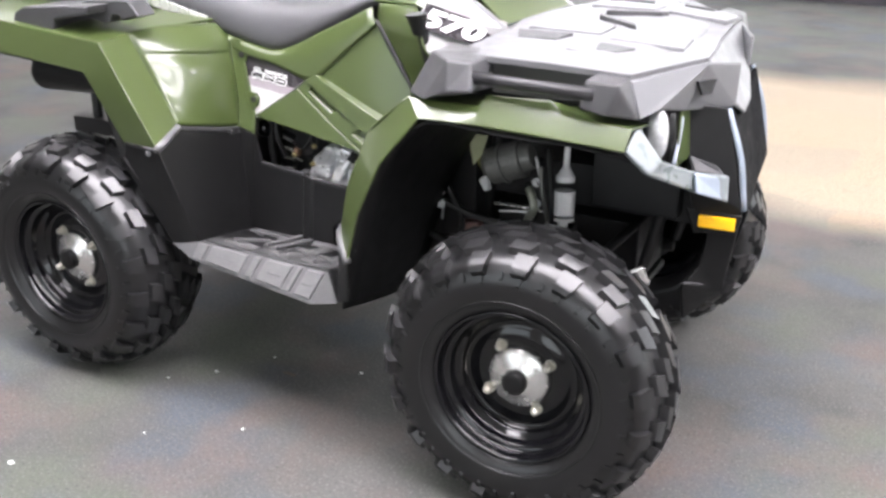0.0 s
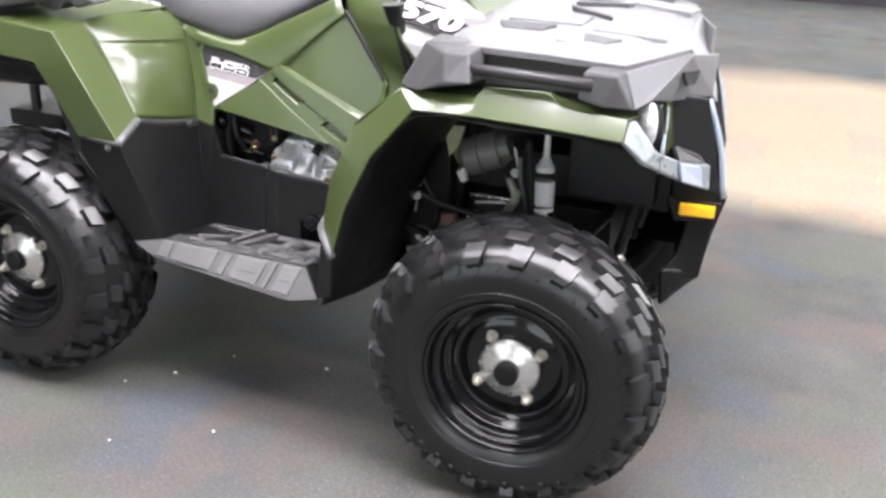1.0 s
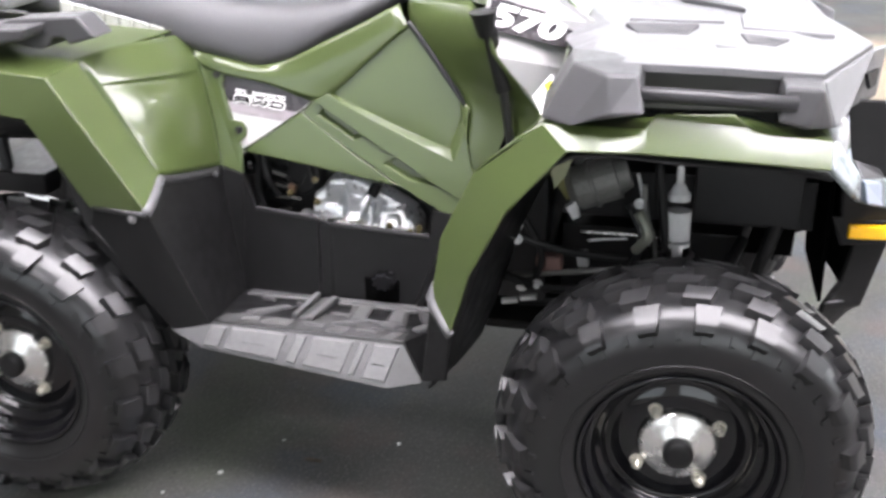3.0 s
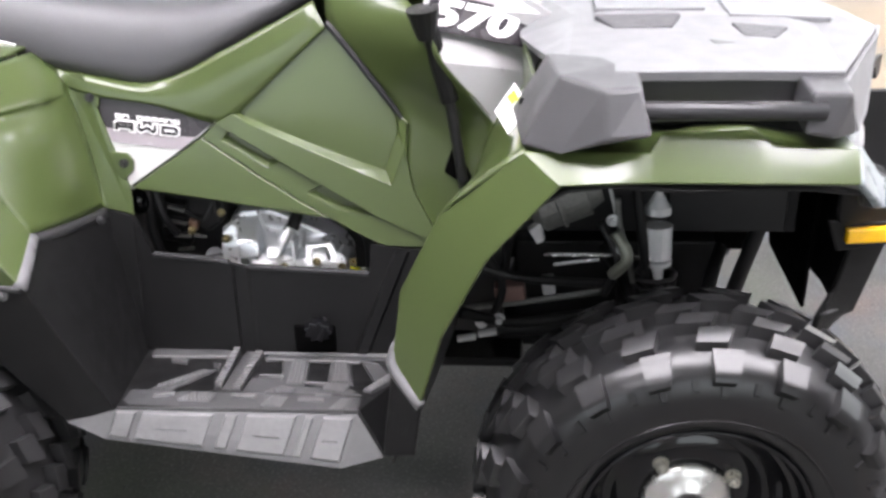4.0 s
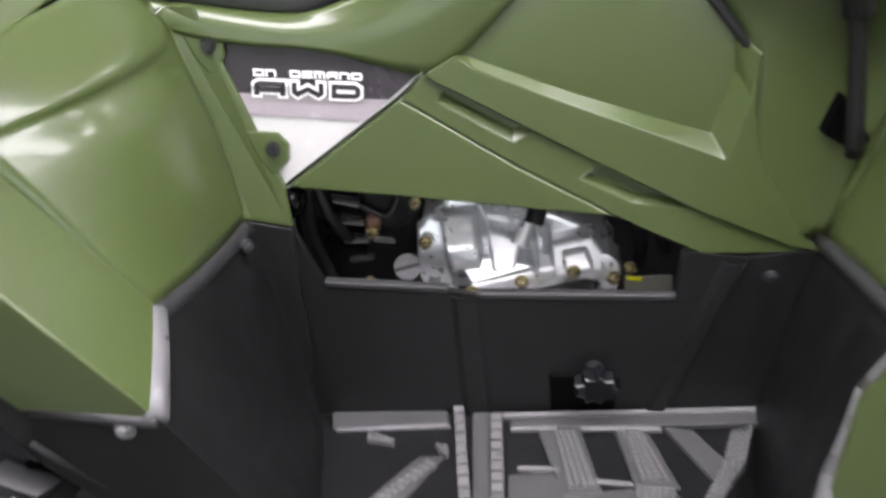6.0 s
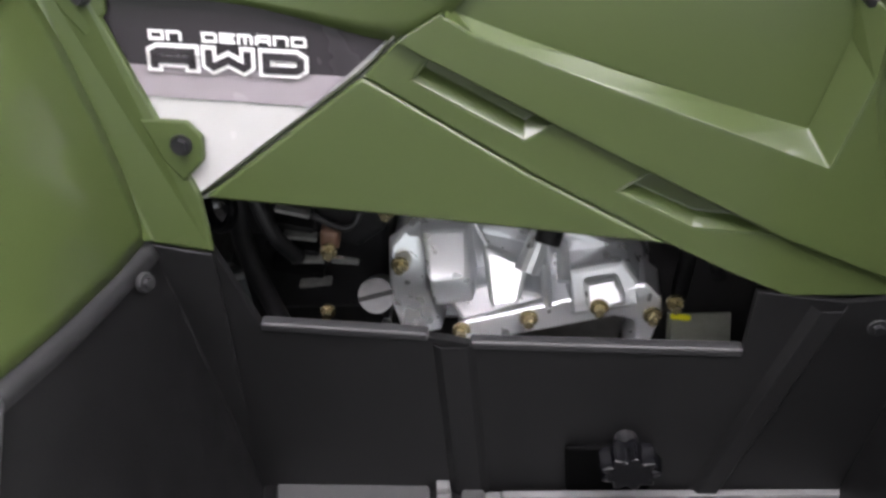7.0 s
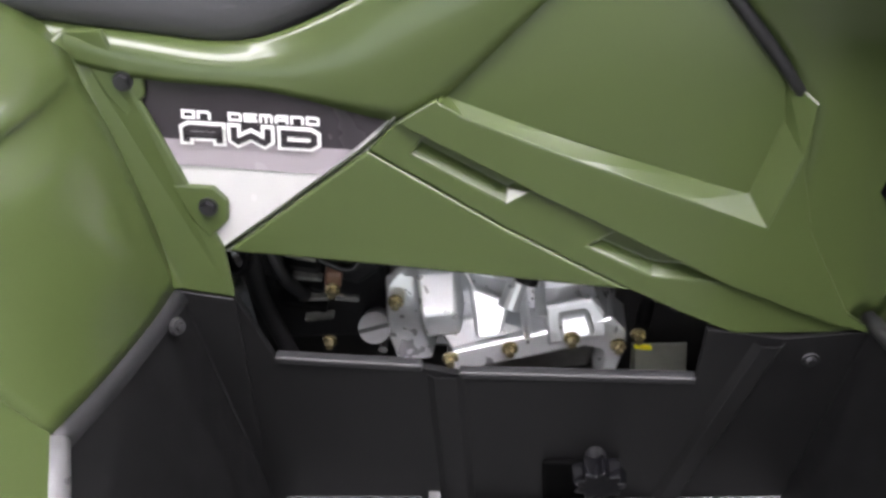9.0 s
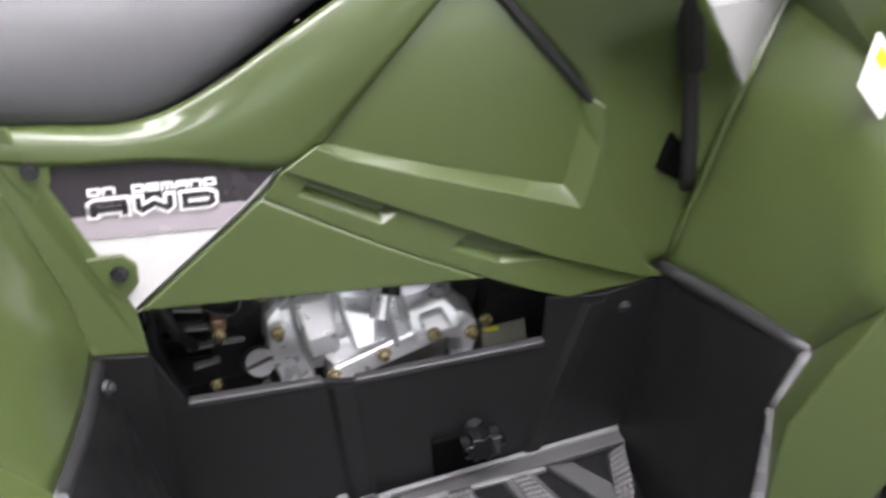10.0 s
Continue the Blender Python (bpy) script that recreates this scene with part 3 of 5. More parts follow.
pair("headlight", lens_shape, LENS, label="clear oval headlight", smooth=True)


def bumper_side():
    v = [(.218, -.262, .852), (.300, -.238, .846), (.351, -.243, .640), (.306, -.183, .425), (.248, -.235, .368), (.250, -.262, .645), (.240, -.285, .72), (.243, -.262, .455), (.322, -.205, .440), (.284, -.240, .572), (.272, -.240, .50)]
    return sheet(v, [(0, 1, 2, 6), (6, 2, 5), (5, 2, 9), (9, 2, 8, 10), (10, 8, 7), (7, 8, 3, 4)])


pair("bumper_side", bumper_side, BLACK, label="black plastic bumper side", bevel=0.006, thick=0.012, fair=1)


def bumper_front():
    v = [(.304, -.234, .844), (.355, -.238, .638), (.308, -.181, .423), (.304, .234, .844), (.355, .238, .638), (.308, .181, .423), (.345, -.10, .60), (.345, .10, .60), (.300, -.13, .80), (.300, .13, .80), (.30, -.13, .45), (.30, .13, .45)]
    return sheet(v, [(0, 8, 6, 1), (9, 3, 4, 7), (1, 6, 10, 2), (6, 7, 11, 10), (7, 4, 5, 11), (8, 9, 7, 6)])


part("bumper", set_back(bumper_front()), MATT, atv, "black plastic front bumper", bevel=0.008, thick=0.012)


def reflector():
    bm = bmesh.new()
    block(bm, pose(.305, -.260, .611, 0, 0, 6), 0.074, 0.014, 0.026)
    return bm


pair("side_reflector", reflector, AMBER, label="amber side reflector", bevel=0.003)


# footwells
def wall_y(x, z):
    return -.272 - (x + .92) * .03 + (z - .37) * .11


def well_wall():
    out = [(-.921, .370), (-.738, .369), (-.524, .369), (-.415, .368), (-.362, .588), (-.435, .580), (-.500, .590), (-.506, .533), (-.715, .541), (-.75, .549), (-.885, .560), (-.912, .638)]
    v = [(x, wall_y(x, z), z) for x, z in out]
    return sheet(v, [(0, 1, 9, 10, 11), (1, 2, 7, 8, 9), (2, 5, 6, 7), (2, 3, 4, 5)])


twice("footwell_wall", well_wall, BLACK, atv, label="black textured plastic inner footwell wall", bevel=0.004, thick=0.008, fair=2)


def well_front():
    v = [(-.362, -.253, .588), (-.358, -.497, .672), (-.392, -.508, .627), (-.425, -.560, .553), (-.452, -.545, .372), (-.415, -.285, .368), (-.385, -.594, .506), (-.40, -.575, .40)]
    return sheet(v, [(0, 1, 2, 5), (5, 2, 3, 4), (3, 6, 7, 4)])


twice("footwell_front", well_front, BLACK, atv, label="black plastic front wall of footwell", bevel=0.004, thick=0.006, fair=3)


def well_edge():
    return hose(bmesh.new(), [(-.362, -.255, .590), (-.36, -.38, .635), (-.358, -.497, .674)], 0.008, 8, 3)


def well_trim():
    bm = bmesh.new()
    hose(bm, [(-.358, -.497, .674), (-.375, -.503, .652), (-.392, -.510, .629)], 0.008, 8, 2)
    hose(bm, [(-.392, -.510, .629), (-.410, -.536, .591), (-.428, -.560, .553), (-.408, -.580, .527), (-.385, -.597, .504)], 0.009, 8, 2)
    return bm


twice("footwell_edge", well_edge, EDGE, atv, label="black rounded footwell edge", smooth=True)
twice("footwell_trim", well_trim, TRIM, atv, label="grey rounded footwell edge trim, paler for its highlight", smooth=True)


def well_rear():
    v = [(-1.075, -.530, .655), (-.955, -.549, .660), (-.978, -.452, .688), (-.868, -.530, .432), (-.94, -.543, .422), (-.958, -.310, .657), (-.921, -.272, .370), (-.88, -.50, .395), (-1.09, -.533, .60), (-.908, -.250, .634), (-.955, -.254, .648)]
    return sheet(v[:7] + v[8:], [(0, 1, 4, 7), (1, 2, 3), (1, 3, 4), (2, 5, 6, 3), (5, 9, 6), (9, 8, 6)])


twice("footwell_rear", well_rear, BLACK, atv, label="black plastic rear knee panel of footwell", bevel=0.005, thick=0.006, fair=1)


def rear_edge():
    bm = bmesh.new()
    hose(bm, [(-1.07, -.534, .657), (-.955, -.552, .658)], 0.005, 8, 2)
    rows = []
    for p in spline([(-.981, -.453, .691), (-.970, -.385, .674), (-.961, -.31, .658), (-.956, -.256, .647)], 4):
        rows.append([bm.verts.new((p.x + a, p.y, p.z + c)) for a, c in ((-.010, .007), (-.004, .006), (.004, .001), (.008, -.010), (.004, -.013))])
    for p, q in zip(rows, rows[1:]):
        for k in range(4):
            bm.faces.new((p[k], p[k + 1], q[k + 1], q[k]))
    return bm


def rear_trim():
    return hose(bmesh.new(), [(-.955, -.552, .660), (-.966, -.503, .674), (-.979, -.452, .690)], 0.0105, 10, 2)


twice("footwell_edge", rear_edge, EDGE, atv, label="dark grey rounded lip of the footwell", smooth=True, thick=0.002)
twice("footwell_trim", rear_trim, TRIM, atv, label="grey rounded footwell edge trim, paler for its highlight", smooth=True)


def step_floor():
    v = [(-.921, -.268, .371), (-.415, -.285, .368), (-.452, -.545, .374), (-.492, -.520, .428), (-.868, -.528, .434)]
    bm = sheet(v, [(0, 1, 2, 3, 4)])
    return bm


twice("footrest", step_floor, BLACK, atv, label="black ribbed plastic footrest", bevel=0.003, thick=0.010)


def step_bevel():
    v = [(-.868, -.530, .436), (-.492, -.522, .430), (-.515, -.566, .364), (-.885, -.548, .394), (-.943, -.545, .424), (-.452, -.547, .372), (-.53, -.50, .345), (-.89, -.49, .37)]
    return sheet(v, [(0, 1, 2, 3), (0, 3, 4), (1, 5, 2), (2, 6, 7, 3), (2, 5, 6), (3, 7, 4)])


twice("step_edge", step_bevel, RAMP, atv, label="dark grey bevelled step edge", bevel=0.003, thick=0.004)


# rear fenders
def rear_fender_outer():
    v = [(-1.08, -.532, .656), (-.955, -.551, .662), (-1.12, -.538, .895), (-1.168, -.552, .825), (-1.62, -.535, .935), (-1.62, -.552, .86), (-.980, -.452, .698), (-1.112, -.452, .905), (-1.62, -.45, .945), (-1.62, -.2, .95), (-1.05, -.2, .915), (-1.70, -.50, .84), (-1.70, -.2, .85)]
    return sheet(v, [(0, 1, 2, 3), (3, 2, 4, 5), (1, 6, 7, 2), (2, 7, 8, 4), (7, 10, 9, 8), (4, 8, 9, 12, 11), (4, 11, 5)])


twice("rear_fender", rear_fender_outer, GREEN, atv, label="green moulded rear fender", bevel=0.008, thick=0.006, segs=3, fair=1)


def rear_bulge():
    return loft([[(-.981, -.453, .696), (-.970, -.385, .679), (-.961, -.31, .662), (-.956, -.252, .652)],
                 [(-1.020, -.453, .76), (-.985, -.39, .735), (-.968, -.31, .725), (-.965, -.240, .715)],
                 [(-1.064, -.453, .83), (-1.012, -.38, .815), (-.985, -.30, .80), (-.982, -.222, .79)],
                 [(-1.082, -.453, .858), (-1.033, -.375, .850), (-1.004, -.295, .840), (-.994, -.214, .832)],
                 [(-1.088, -.453, .868), (-1.037, -.378, .862), (-1.005, -.298, .853), (-.996, -.216, .844)],
                 [(-1.101, -.452, .888), (-1.055, -.37, .885), (-1.02, -.29, .875), (-1.005, -.205, .865)],
                 [(-1.120, -.45, .908), (-1.09, -.37, .915), (-1.06, -.29, .912), (-1.045, -.20, .905)]], 5, 5)


twice("rear_fender_bulge", rear_bulge, GREEN, atv, label="green bulged rear fender face", smooth=True, thick=0.005)


def rear_flange():
    v = [(-.952, -.252, .648), (-.907, -.250, .635), (-.908, -.240, .682), (-.968, -.206, .872), (-1.0, -.204, .872), (-.958, -.262, .656), (-1.008, -.215, .868)]
    return sheet(v, [(0, 1, 2, 3, 4), (0, 4, 6, 5)])


twice("fender_flange", rear_flange, GREEN, atv, label="green fender mounting flange", bevel=0.003, thick=0.006)

# body sides
def side(x, z, out=0.0):
    """A point of the leaning body side, out metres proud of it."""
    return (x, -.238 + .2 * (z - .685) - out, z)


def plate(outline, out=0.0, swell=0.0, cuts=0):
    """A panel on the body side; swell rounds it outwards."""
    bm = sheet([side(x, z, out) for x, z in outline], [tuple(range(len(outline)))])
    if cuts:
        bmesh.ops.triangulate(bm, faces=bm.faces)
        bmesh.ops.subdivide_edges(bm, edges=bm.edges, cuts=cuts, use_grid_fill=True)
        xs, zs = [p[0] for p in outline], [p[1] for p in outline]
        for v in bm.verts:
            u = (v.co.x - min(xs)) / (max(xs) - min(xs))
            w = (v.co.z - min(zs)) / (max(zs) - min(zs))
            v.co.y -= swell * math.sin(math.pi * u) * math.sin(math.pi * w)
    return bm


twice("side_cover", lambda: plate([(-.905, .681), (-.7765, .7650), (-.667, .6905), (-.567, .6305), (-.778, .663)], .003), GREEN, atv, label="green triangular engine side cover", thick=0.008, bevel=0.003, fair=1)
POCKETS = ([(-.731, .7755), (-.743, .761), (-.668, .7145), (-.647, .7255)], [(-.580, .6875), (-.604, .674), (-.550, .6435), (-.490, .6355)])
POCKET_FLOORS = ([(-.729, .7745), (-.7345, .7655), (-.667, .7240), (-.655, .7300)], [(-.576, .6850), (-.594, .6750), (-.548, .6510), (-.505, .6440)])


def strip():
    return plate([(-.7755, .7655), (-.750, .788)] + POCKETS[0] + POCKETS[1] + [(-.394, .592), (-.362, .580), (-.389, .583), (-.478, .585), (-.527, .609), (-.5665, .631), (-.6665, .6915)], .003)


twice("side_strip", strip, GREEN, atv, label="green side trim strip", bevel=0.0015, thick=0.006)


def pocket(rim, floor):
    """A sunk panel whose lower ledges slope in to its floor."""
    v = [side(x, z, .0058) for x, z in rim] + [side(x, z, -.005) for x, z in floor]
    return sheet(v, [(0, 1, 5, 4), (1, 2, 6, 5), (2, 3, 7, 6), (4, 5, 6, 7)])


for rim, floor in zip(POCKETS, POCKET_FLOORS):
    twice("strip_pocket", lambda: pocket(rim, floor), GREEN, atv, label="green sunk panel in the trim strip", bevel=0.0012, thick=0.002)

LEDGE_IN = [(-.7165, .8045), (-.712, .801), (-.610, .760), (-.505, .7195), (-.473, .7085), (-.451, .770), (-.453, .806)]
LEDGE_OUT = [(-.7165, .8035), (-.697, .790), (-.611, .752), (-.526, .7155), (-.460, .687), (-.437, .747), (-.431, .790)]


def panel_lower():
    return plate([(-.7500, .7895), (-.7185, .8065)] + LEDGE_OUT + [(-.436, .735), (-.424, .680), (-.386, .605), (-.358, .584), (-.394, .5935), (-.490, .6385), (-.580, .6900), (-.647, .7285), (-.731, .7780)], .008)


def ledge():
    n = len(LEDGE_IN)
    v = [side(x, z, .0118) for x, z in LEDGE_OUT] + [side(x, z, -.006) for x, z in LEDGE_IN]
    return sheet(v, [(i, i + 1, n + i + 1, n + i) for i in range(n - 1)])


twice("body_side_rib", panel_lower, GREEN, atv, label="green body side rib", bevel=0.002, thick=0.008, segs=3)
twice("panel_ledge", ledge, GREEN, atv, label="green sloping ledge of the side panel", bevel=0.0025, thick=0.003, segs=3)
twice("body_side_panel", lambda: plate(LEDGE_IN + [(-.480, .845), (-.537, .918), (-.562, .938), (-.64, .872)], -.006, .004, 4), GREEN, atv, label="green recessed body side panel", thick=0.004, smooth=True, bevel=0.001)


def front_flank():
    left = [side(-.378, .588, .003), side(-.436, .69, .003), side(-.440, .792, .002), side(-.49, .858, -.004), side(-.552, .935, -.004), side(-.56, .985, -.004)]
    right = [(-.356, -.252, .588), (-.325, -.248, .69), (-.290, -.247, .79), (-.367, -.284, .905), (-.385, -.275, .955), (-.43, -.215, .99)]
    rows = []
    for a, b in zip(left, right):
        a, b = Vector(a), Vector(b)
        m = a.lerp(b, .5)
        rows.append([a, m + Vector((0, .006, 0)), b])
    return loft(rows, 5, 5)


twice("body_flank", front_flank, GREEN, atv, label="green flank below the handlebar", smooth=True, thick=0.005)


def groove():
    bm = bmesh.new()
    hose(bm, [side(-.56, .944, .001), side(-.537, .918, .001), side(-.49, .858, .002), side(-.443, .796, .000), side(-.437, .780, -.004)], .0055, 8, 4)
    return bm


twice("panel_gap", groove, DARK, atv, label="dark gap between body panels", smooth=True)


def strip_gap():
    line = [(-.749, .7885), POCKETS[0][0], POCKETS[0][3], POCKETS[1][0], POCKETS[1][3], (-.43, .608)]
    return hose(bmesh.new(), [side(x, z + .0008, .0035) for x, z in line], .0017, 6, 3)


twice("panel_gap", strip_gap, DARK, atv, label="dark gap along the side trim strip", smooth=True)


def tail_panel():
    return loft([[(-1.06, -.205, .868), (-.95, -.214, .834), (-.85, -.216, .818), (-.75, -.218, .786), (-.715, -.214, .801), (-.64, -.204, .868), (-.56, -.190, .937)],
                 [(-1.06, -.203, .885), (-.95, -.208, .855), (-.86, -.210, .838), (-.77, -.209, .842), (-.72, -.206, .862), (-.645, -.198, .905), (-.57, -.186, .955)],
                 [(-1.06, -.188, .890), (-.95, -.192, .862), (-.87, -.194, .848), (-.80, -.194, .868), (-.74, -.190, .897), (-.66, -.182, .935), (-.58, -.172, .975)]], 4, 4)


twice("seat_side_panel", tail_panel, GREEN, atv, label="glossy green panel under the seat edge", smooth=True, thick=0.005)

# seat
def seat():
    xs = [(-1.45, .22, .96, 1.04), (-1.20, .215, .925, 1.03), (-1.06, .21, .892, 1.01), (-.95, .20, .862, .985), (-.87, .195, .846, .975), (-.80, .19, .868, .975), (-.72, .18, .908, .99), (-.62, .165, .958, 1.02), (-.55, .14, .99, 1.03)]
    rows = []
    for x, w, z0, z1 in xs:
        h = z1 - z0
        rows.append([(x, -w + .012, z0 - .004), (x, -w, z0 + .018), (x, -w + .012, z0 + h * .55), (x, -w * .72, z1 - .012), (x, 0, z1), (x, w * .72, z1 - .012), (x, w - .012, z0 + h * .55), (x, w, z0 + .018), (x, w - .012, z0 - .004)])
    bm = loft(rows, 3, 4)
    return bm


part("seat", seat(), VINYL, atv, "dark grey vinyl seat", smooth=True, thick=0.004)

# ---- decal on the body side ----
decal = part("side_decal", plate([(-.985, .842), (-.722, .796), (-.893, .679), (-.914, .676)], -.002), DECAL_LIGHT, atv, "striped light grey, mauve and black decal panel", thick=0.003)

# shade in the groove beside the cover, drawn as a thin dark green line
part("decal_edge_shade", hose(bmesh.new(), [side(-.907, .6825, .002), side(-.842, .7250, .002), side(-.778, .7670, .002), side(-.752, .7900, .002)], .0018, 8, 3), material("dark_green_edge_shade", (0.016, 0.022, 0.008), 0.5), decal, "dark green line for the groove shade along the decal edge", smooth=True)


def decal_x(z, right):
    """Edges of the tapering decal at that height."""
    return -.739 - (.802 - z) * (.163 / .124) if right else -.958 + (.834 - z) * (.052 / .156)


def stripe(z0l, z0r, z1l, z1r, out):
    return plate([(decal_x(z0l, 0), z0l), (decal_x(z0r, 1), z0r), (decal_x(z1r, 1), z1r), (decal_x(z1l, 0), z1l)], out)


part("decal_stripe", stripe(.836, .802, .781, .764, .0008), DECAL_DARK, decal)
part("decal_stripe", stripe(.781, .764, .758, .744, .0008), DECAL_MID, decal)


def on_decal(x, z, out):
    px, py, pz = side(x, z, out)
    return pose(px, py, pz, 90 - math.degrees(math.atan(.2)), 0, 0) @ pose(0, 0, 0, 0, 0, -6.3)


def strokes(paths, w, m, depth):
    """Flat mitred ribbons along the strokes of a squared letter."""
    bm = bmesh.new()
    for path in paths:
        pts = [Vector((*p, 0)) for p in path]
        shut = pts[0] == pts[-1]
        if shut:
            pts = pts[:-1]
        n = len(pts)
        rails = []
        for i, p in enumerate(pts):
            a = (p - pts[i - 1]).normalized() if i or shut else None
            b = (pts[(i + 1) % n] - p).normalized() if i < n - 1 or shut else None
            a, b = a or b, b or a
            na, nb = Vector((-a.y, a.x, 0)), Vector((-b.y, b.x, 0))
            k = (na + nb).normalized()
            k *= w / 2 / max(.5, k.dot(na))
            end = Vector() if shut or 0 < i < n - 1 else (b * -w / 2 if i == 0 else a * w / 2)
            rails.append([bm.verts.new(m @ (p + end + s * k + Vector((0, 0, z)))) for s, z in ((1, 0), (-1, 0), (-1, depth), (1, depth))])
        for i in range(n if shut else n - 1):
            q, r = rails[i], rails[(i + 1) % n]
            for j in range(4):
                bm.faces.new((q[j], q[(j + 1) % 4], r[(j + 1) % 4], r[j]))
    return bm


SMALL = {"O": [[(0, 0), (0, 1), (1, 1), (1, 0), (0, 0)]], "N": [[(0, 0), (0, 1), (.85, 1), (1, .8), (1, 0)]], "D": [[(0, 0), (0, 1), (.85, 1), (1, .8), (1, 0), (0, 0)]], "E": [[(1, 1), (0, 1), (0, 0), (1, 0)], [(0, .5), (.9, .5)]],
         "M": [[(0, 0), (0, 1), (.85, 1), (1, .8), (1, 0)], [(.5, 1), (.5, 0)]], "A": [[(0, 0), (0, .8), (.15, 1), (1, 1), (1, 0)], [(0, .4), (1, .4)]]}
for k, letter in enumerate("ON DEMAND"):
    if letter in SMALL:
        bm = strokes([[(x * .0088, y * .0052) for x, y in p] for p in SMALL[letter]], .0021, on_decal(-.9205, .7985, .0025) @ Matrix.Translation((.01235 * k, 0, 0)), .0004)
        part("lettering", bm, WHITE, decal)
LETTERS = {"A": (0, [[(0, 0), (0, .0105), (.003, .013), (.0265, .013), (.0265, 0)], [(0, .005), (.0265, .005)]]),
           "W": (.0385, [[(0, .013), (0, .003), (.003, 0), (.0135, .0075), (.024, 0), (.027, .003), (.027, .013)]]),
           "D": (.0785, [[(0, 0), (0, .013), (.0205, .013), (.024, .010), (.024, .003), (.0205, 0), (0, 0)]])}
for letter in "AWD":
    shift, paths = LETTERS[letter]
    for w, out, mt in ((.0108, .0025, WHITE), (.0052, .0032, DECAL_DARK)):
        bm = strokes([[(x, y * .72) for x, y in p] for p in paths], w, on_decal(-.9208, .7812, out) @ Matrix.Translation((shift, 0, 0)), .0005)
        part("lettering", bm, mt, decal)


def tab(x, z, w=.028):
    """A green ear of the flange with a dark bolt through it."""
    bm = plate([(x - w, z + .020), (x + w * .25, z + .016), (x + w * .60, z + .004), (x + w * .50, z - .014), (x - .004, z - .030), (x - w * .6, z - .012)], .004)
    ear = part("mounting_ear", bm, GREEN, atv, "green mounting ear", bevel=0.002, thick=0.006)
    bm = bmesh.new()
    hex_bolt(bm, side(x, z, .007), .0062, .007, (0, -1, .2), 1.3)
    part("bolt", bm, DARK, ear, "black flanged bolt")


tab(-.960, .832)
tab(-.913, .724)


def fixing(at, way, r=.011, mat=None):
    bm = bmesh.new()
    at, way = Vector(at), Vector(way).normalized()
    rod(bm, at, at + way * .004, r, r * .8, 16)
    rod(bm, at + way * .004, at + way * .0075, r * .55, r * .45, 6)
    part("fixing_bolt", bm, mat or STEP, atv, "small grey fixing bolt")


fixing((-.986, -.549, .648), (-.15, -1, .1), .010, TRIM)
fixing((-.945, -.297, .646), (1, -.6, .3), .008, EDGE)
fixing((-.410, -.268, .557), (0, -1, .1), .009, DARK)
bm = bmesh.new()
block(bm, pose(-.4075, -.2685, .541, -6, 0, 0), .017, .006, .014)
part("wall_clip", bm, TRIM, atv, "small grey clip on the footwell wall", bevel=0.002)
fixing((-.385, -.570, .525), (-.6, -1, .1), .008)
fixing((-.360, -.262, .575), (0, -1, .1), .007)

# ---- footrest ----
def floor_z(x, y):
    """Height of the footrest under a point."""
    return .372 + (-.27 - y) / .255 * .058


def serrated(x0, y0, x1, y1, w, h=.007, pitch=.0085):
    """A raised bar with teeth across its top."""
    a, b = Vector((x0, y0, floor_z(x0, y0) + .005)), Vector((x1, y1, floor_z(x1, y1) + .005))
    d = (b - a)
    n = max(2, int(d.length / pitch))
    q = d.to_track_quat("X", "Z").to_matrix().to_4x4()
    bm = bmesh.new()
    block(bm, Matrix.Translation((a + b) / 2) @ q, d.length, w, h)
    bar_part = part("grip_bar", bm, PLATE, atv, "toothed grip bar of the footrest")
    bm = bmesh.new()
    for i in range(n):
        c = a + d * ((i + .5) / n)
        block(bm, Matrix.Translation(c) @ q @ pose(0, 0, h * .5 + .0015, 0, 0, 0), pitch * .72, w * .96, .005)
    part("teeth", bm, GRIP, bar_part, "worn pale teeth", bevel=0.0008)


for bar in ((-.752, -.276, -.733, -.448, .012), (-.707, -.294, -.699, -.458, .013)):
    serrated(*bar, h=.012, pitch=.018)


def grip_pad(corners, nu, nv, h=.006):
    """A waffled pad: a low plate with rows of square studs."""
    c = [Vector((x, y, floor_z(x, y) + .006)) for x, y in corners]
    n = (c[1] - c[0]).cross(c[3] - c[0]).normalized()
    n = n if n.z > 0 else -n

    def at(u, v, z):
        return c[0] * (1 - u) * (1 - v) + c[1] * u * (1 - v) + c[2] * u * v + c[3] * (1 - u) * v + n * z
    bm = bmesh.new()

    def frustum(u0, u1, v0, v1, z0, z1, inset):
        du, dv = (u1 - u0) * inset, (v1 - v0) * inset
        lo = [bm.verts.new(at(u, v, z0)) for u, v in ((u0, v0), (u1, v0), (u1, v1), (u0, v1))]
        hi = [bm.verts.new(at(u, v, z1)) for u, v in ((u0 + du, v0 + dv), (u1 - du, v0 + dv), (u1 - du, v1 - dv), (u0 + du, v1 - dv))]
        bm.faces.new(hi)
        for k in range(4):
            bm.faces.new((lo[k], lo[(k + 1) % 4], hi[(k + 1) % 4], hi[k]))
    frustum(0, 1, 0, 1, -.006, h * .4, .02)
    pad = part("grip_pad", bm, PLATE, atv, "dark waffled grip pad with worn pale studs")
    bm = bmesh.new()
    for i in range(nu):
        for j in range(nv):
            frustum((i + .14) / nu, (i + .86) / nu, (j + .14) / nv, (j + .86) / nv, h * .3, h, .12)
    part("studs", bm, GRIP, pad, "worn pale studs")


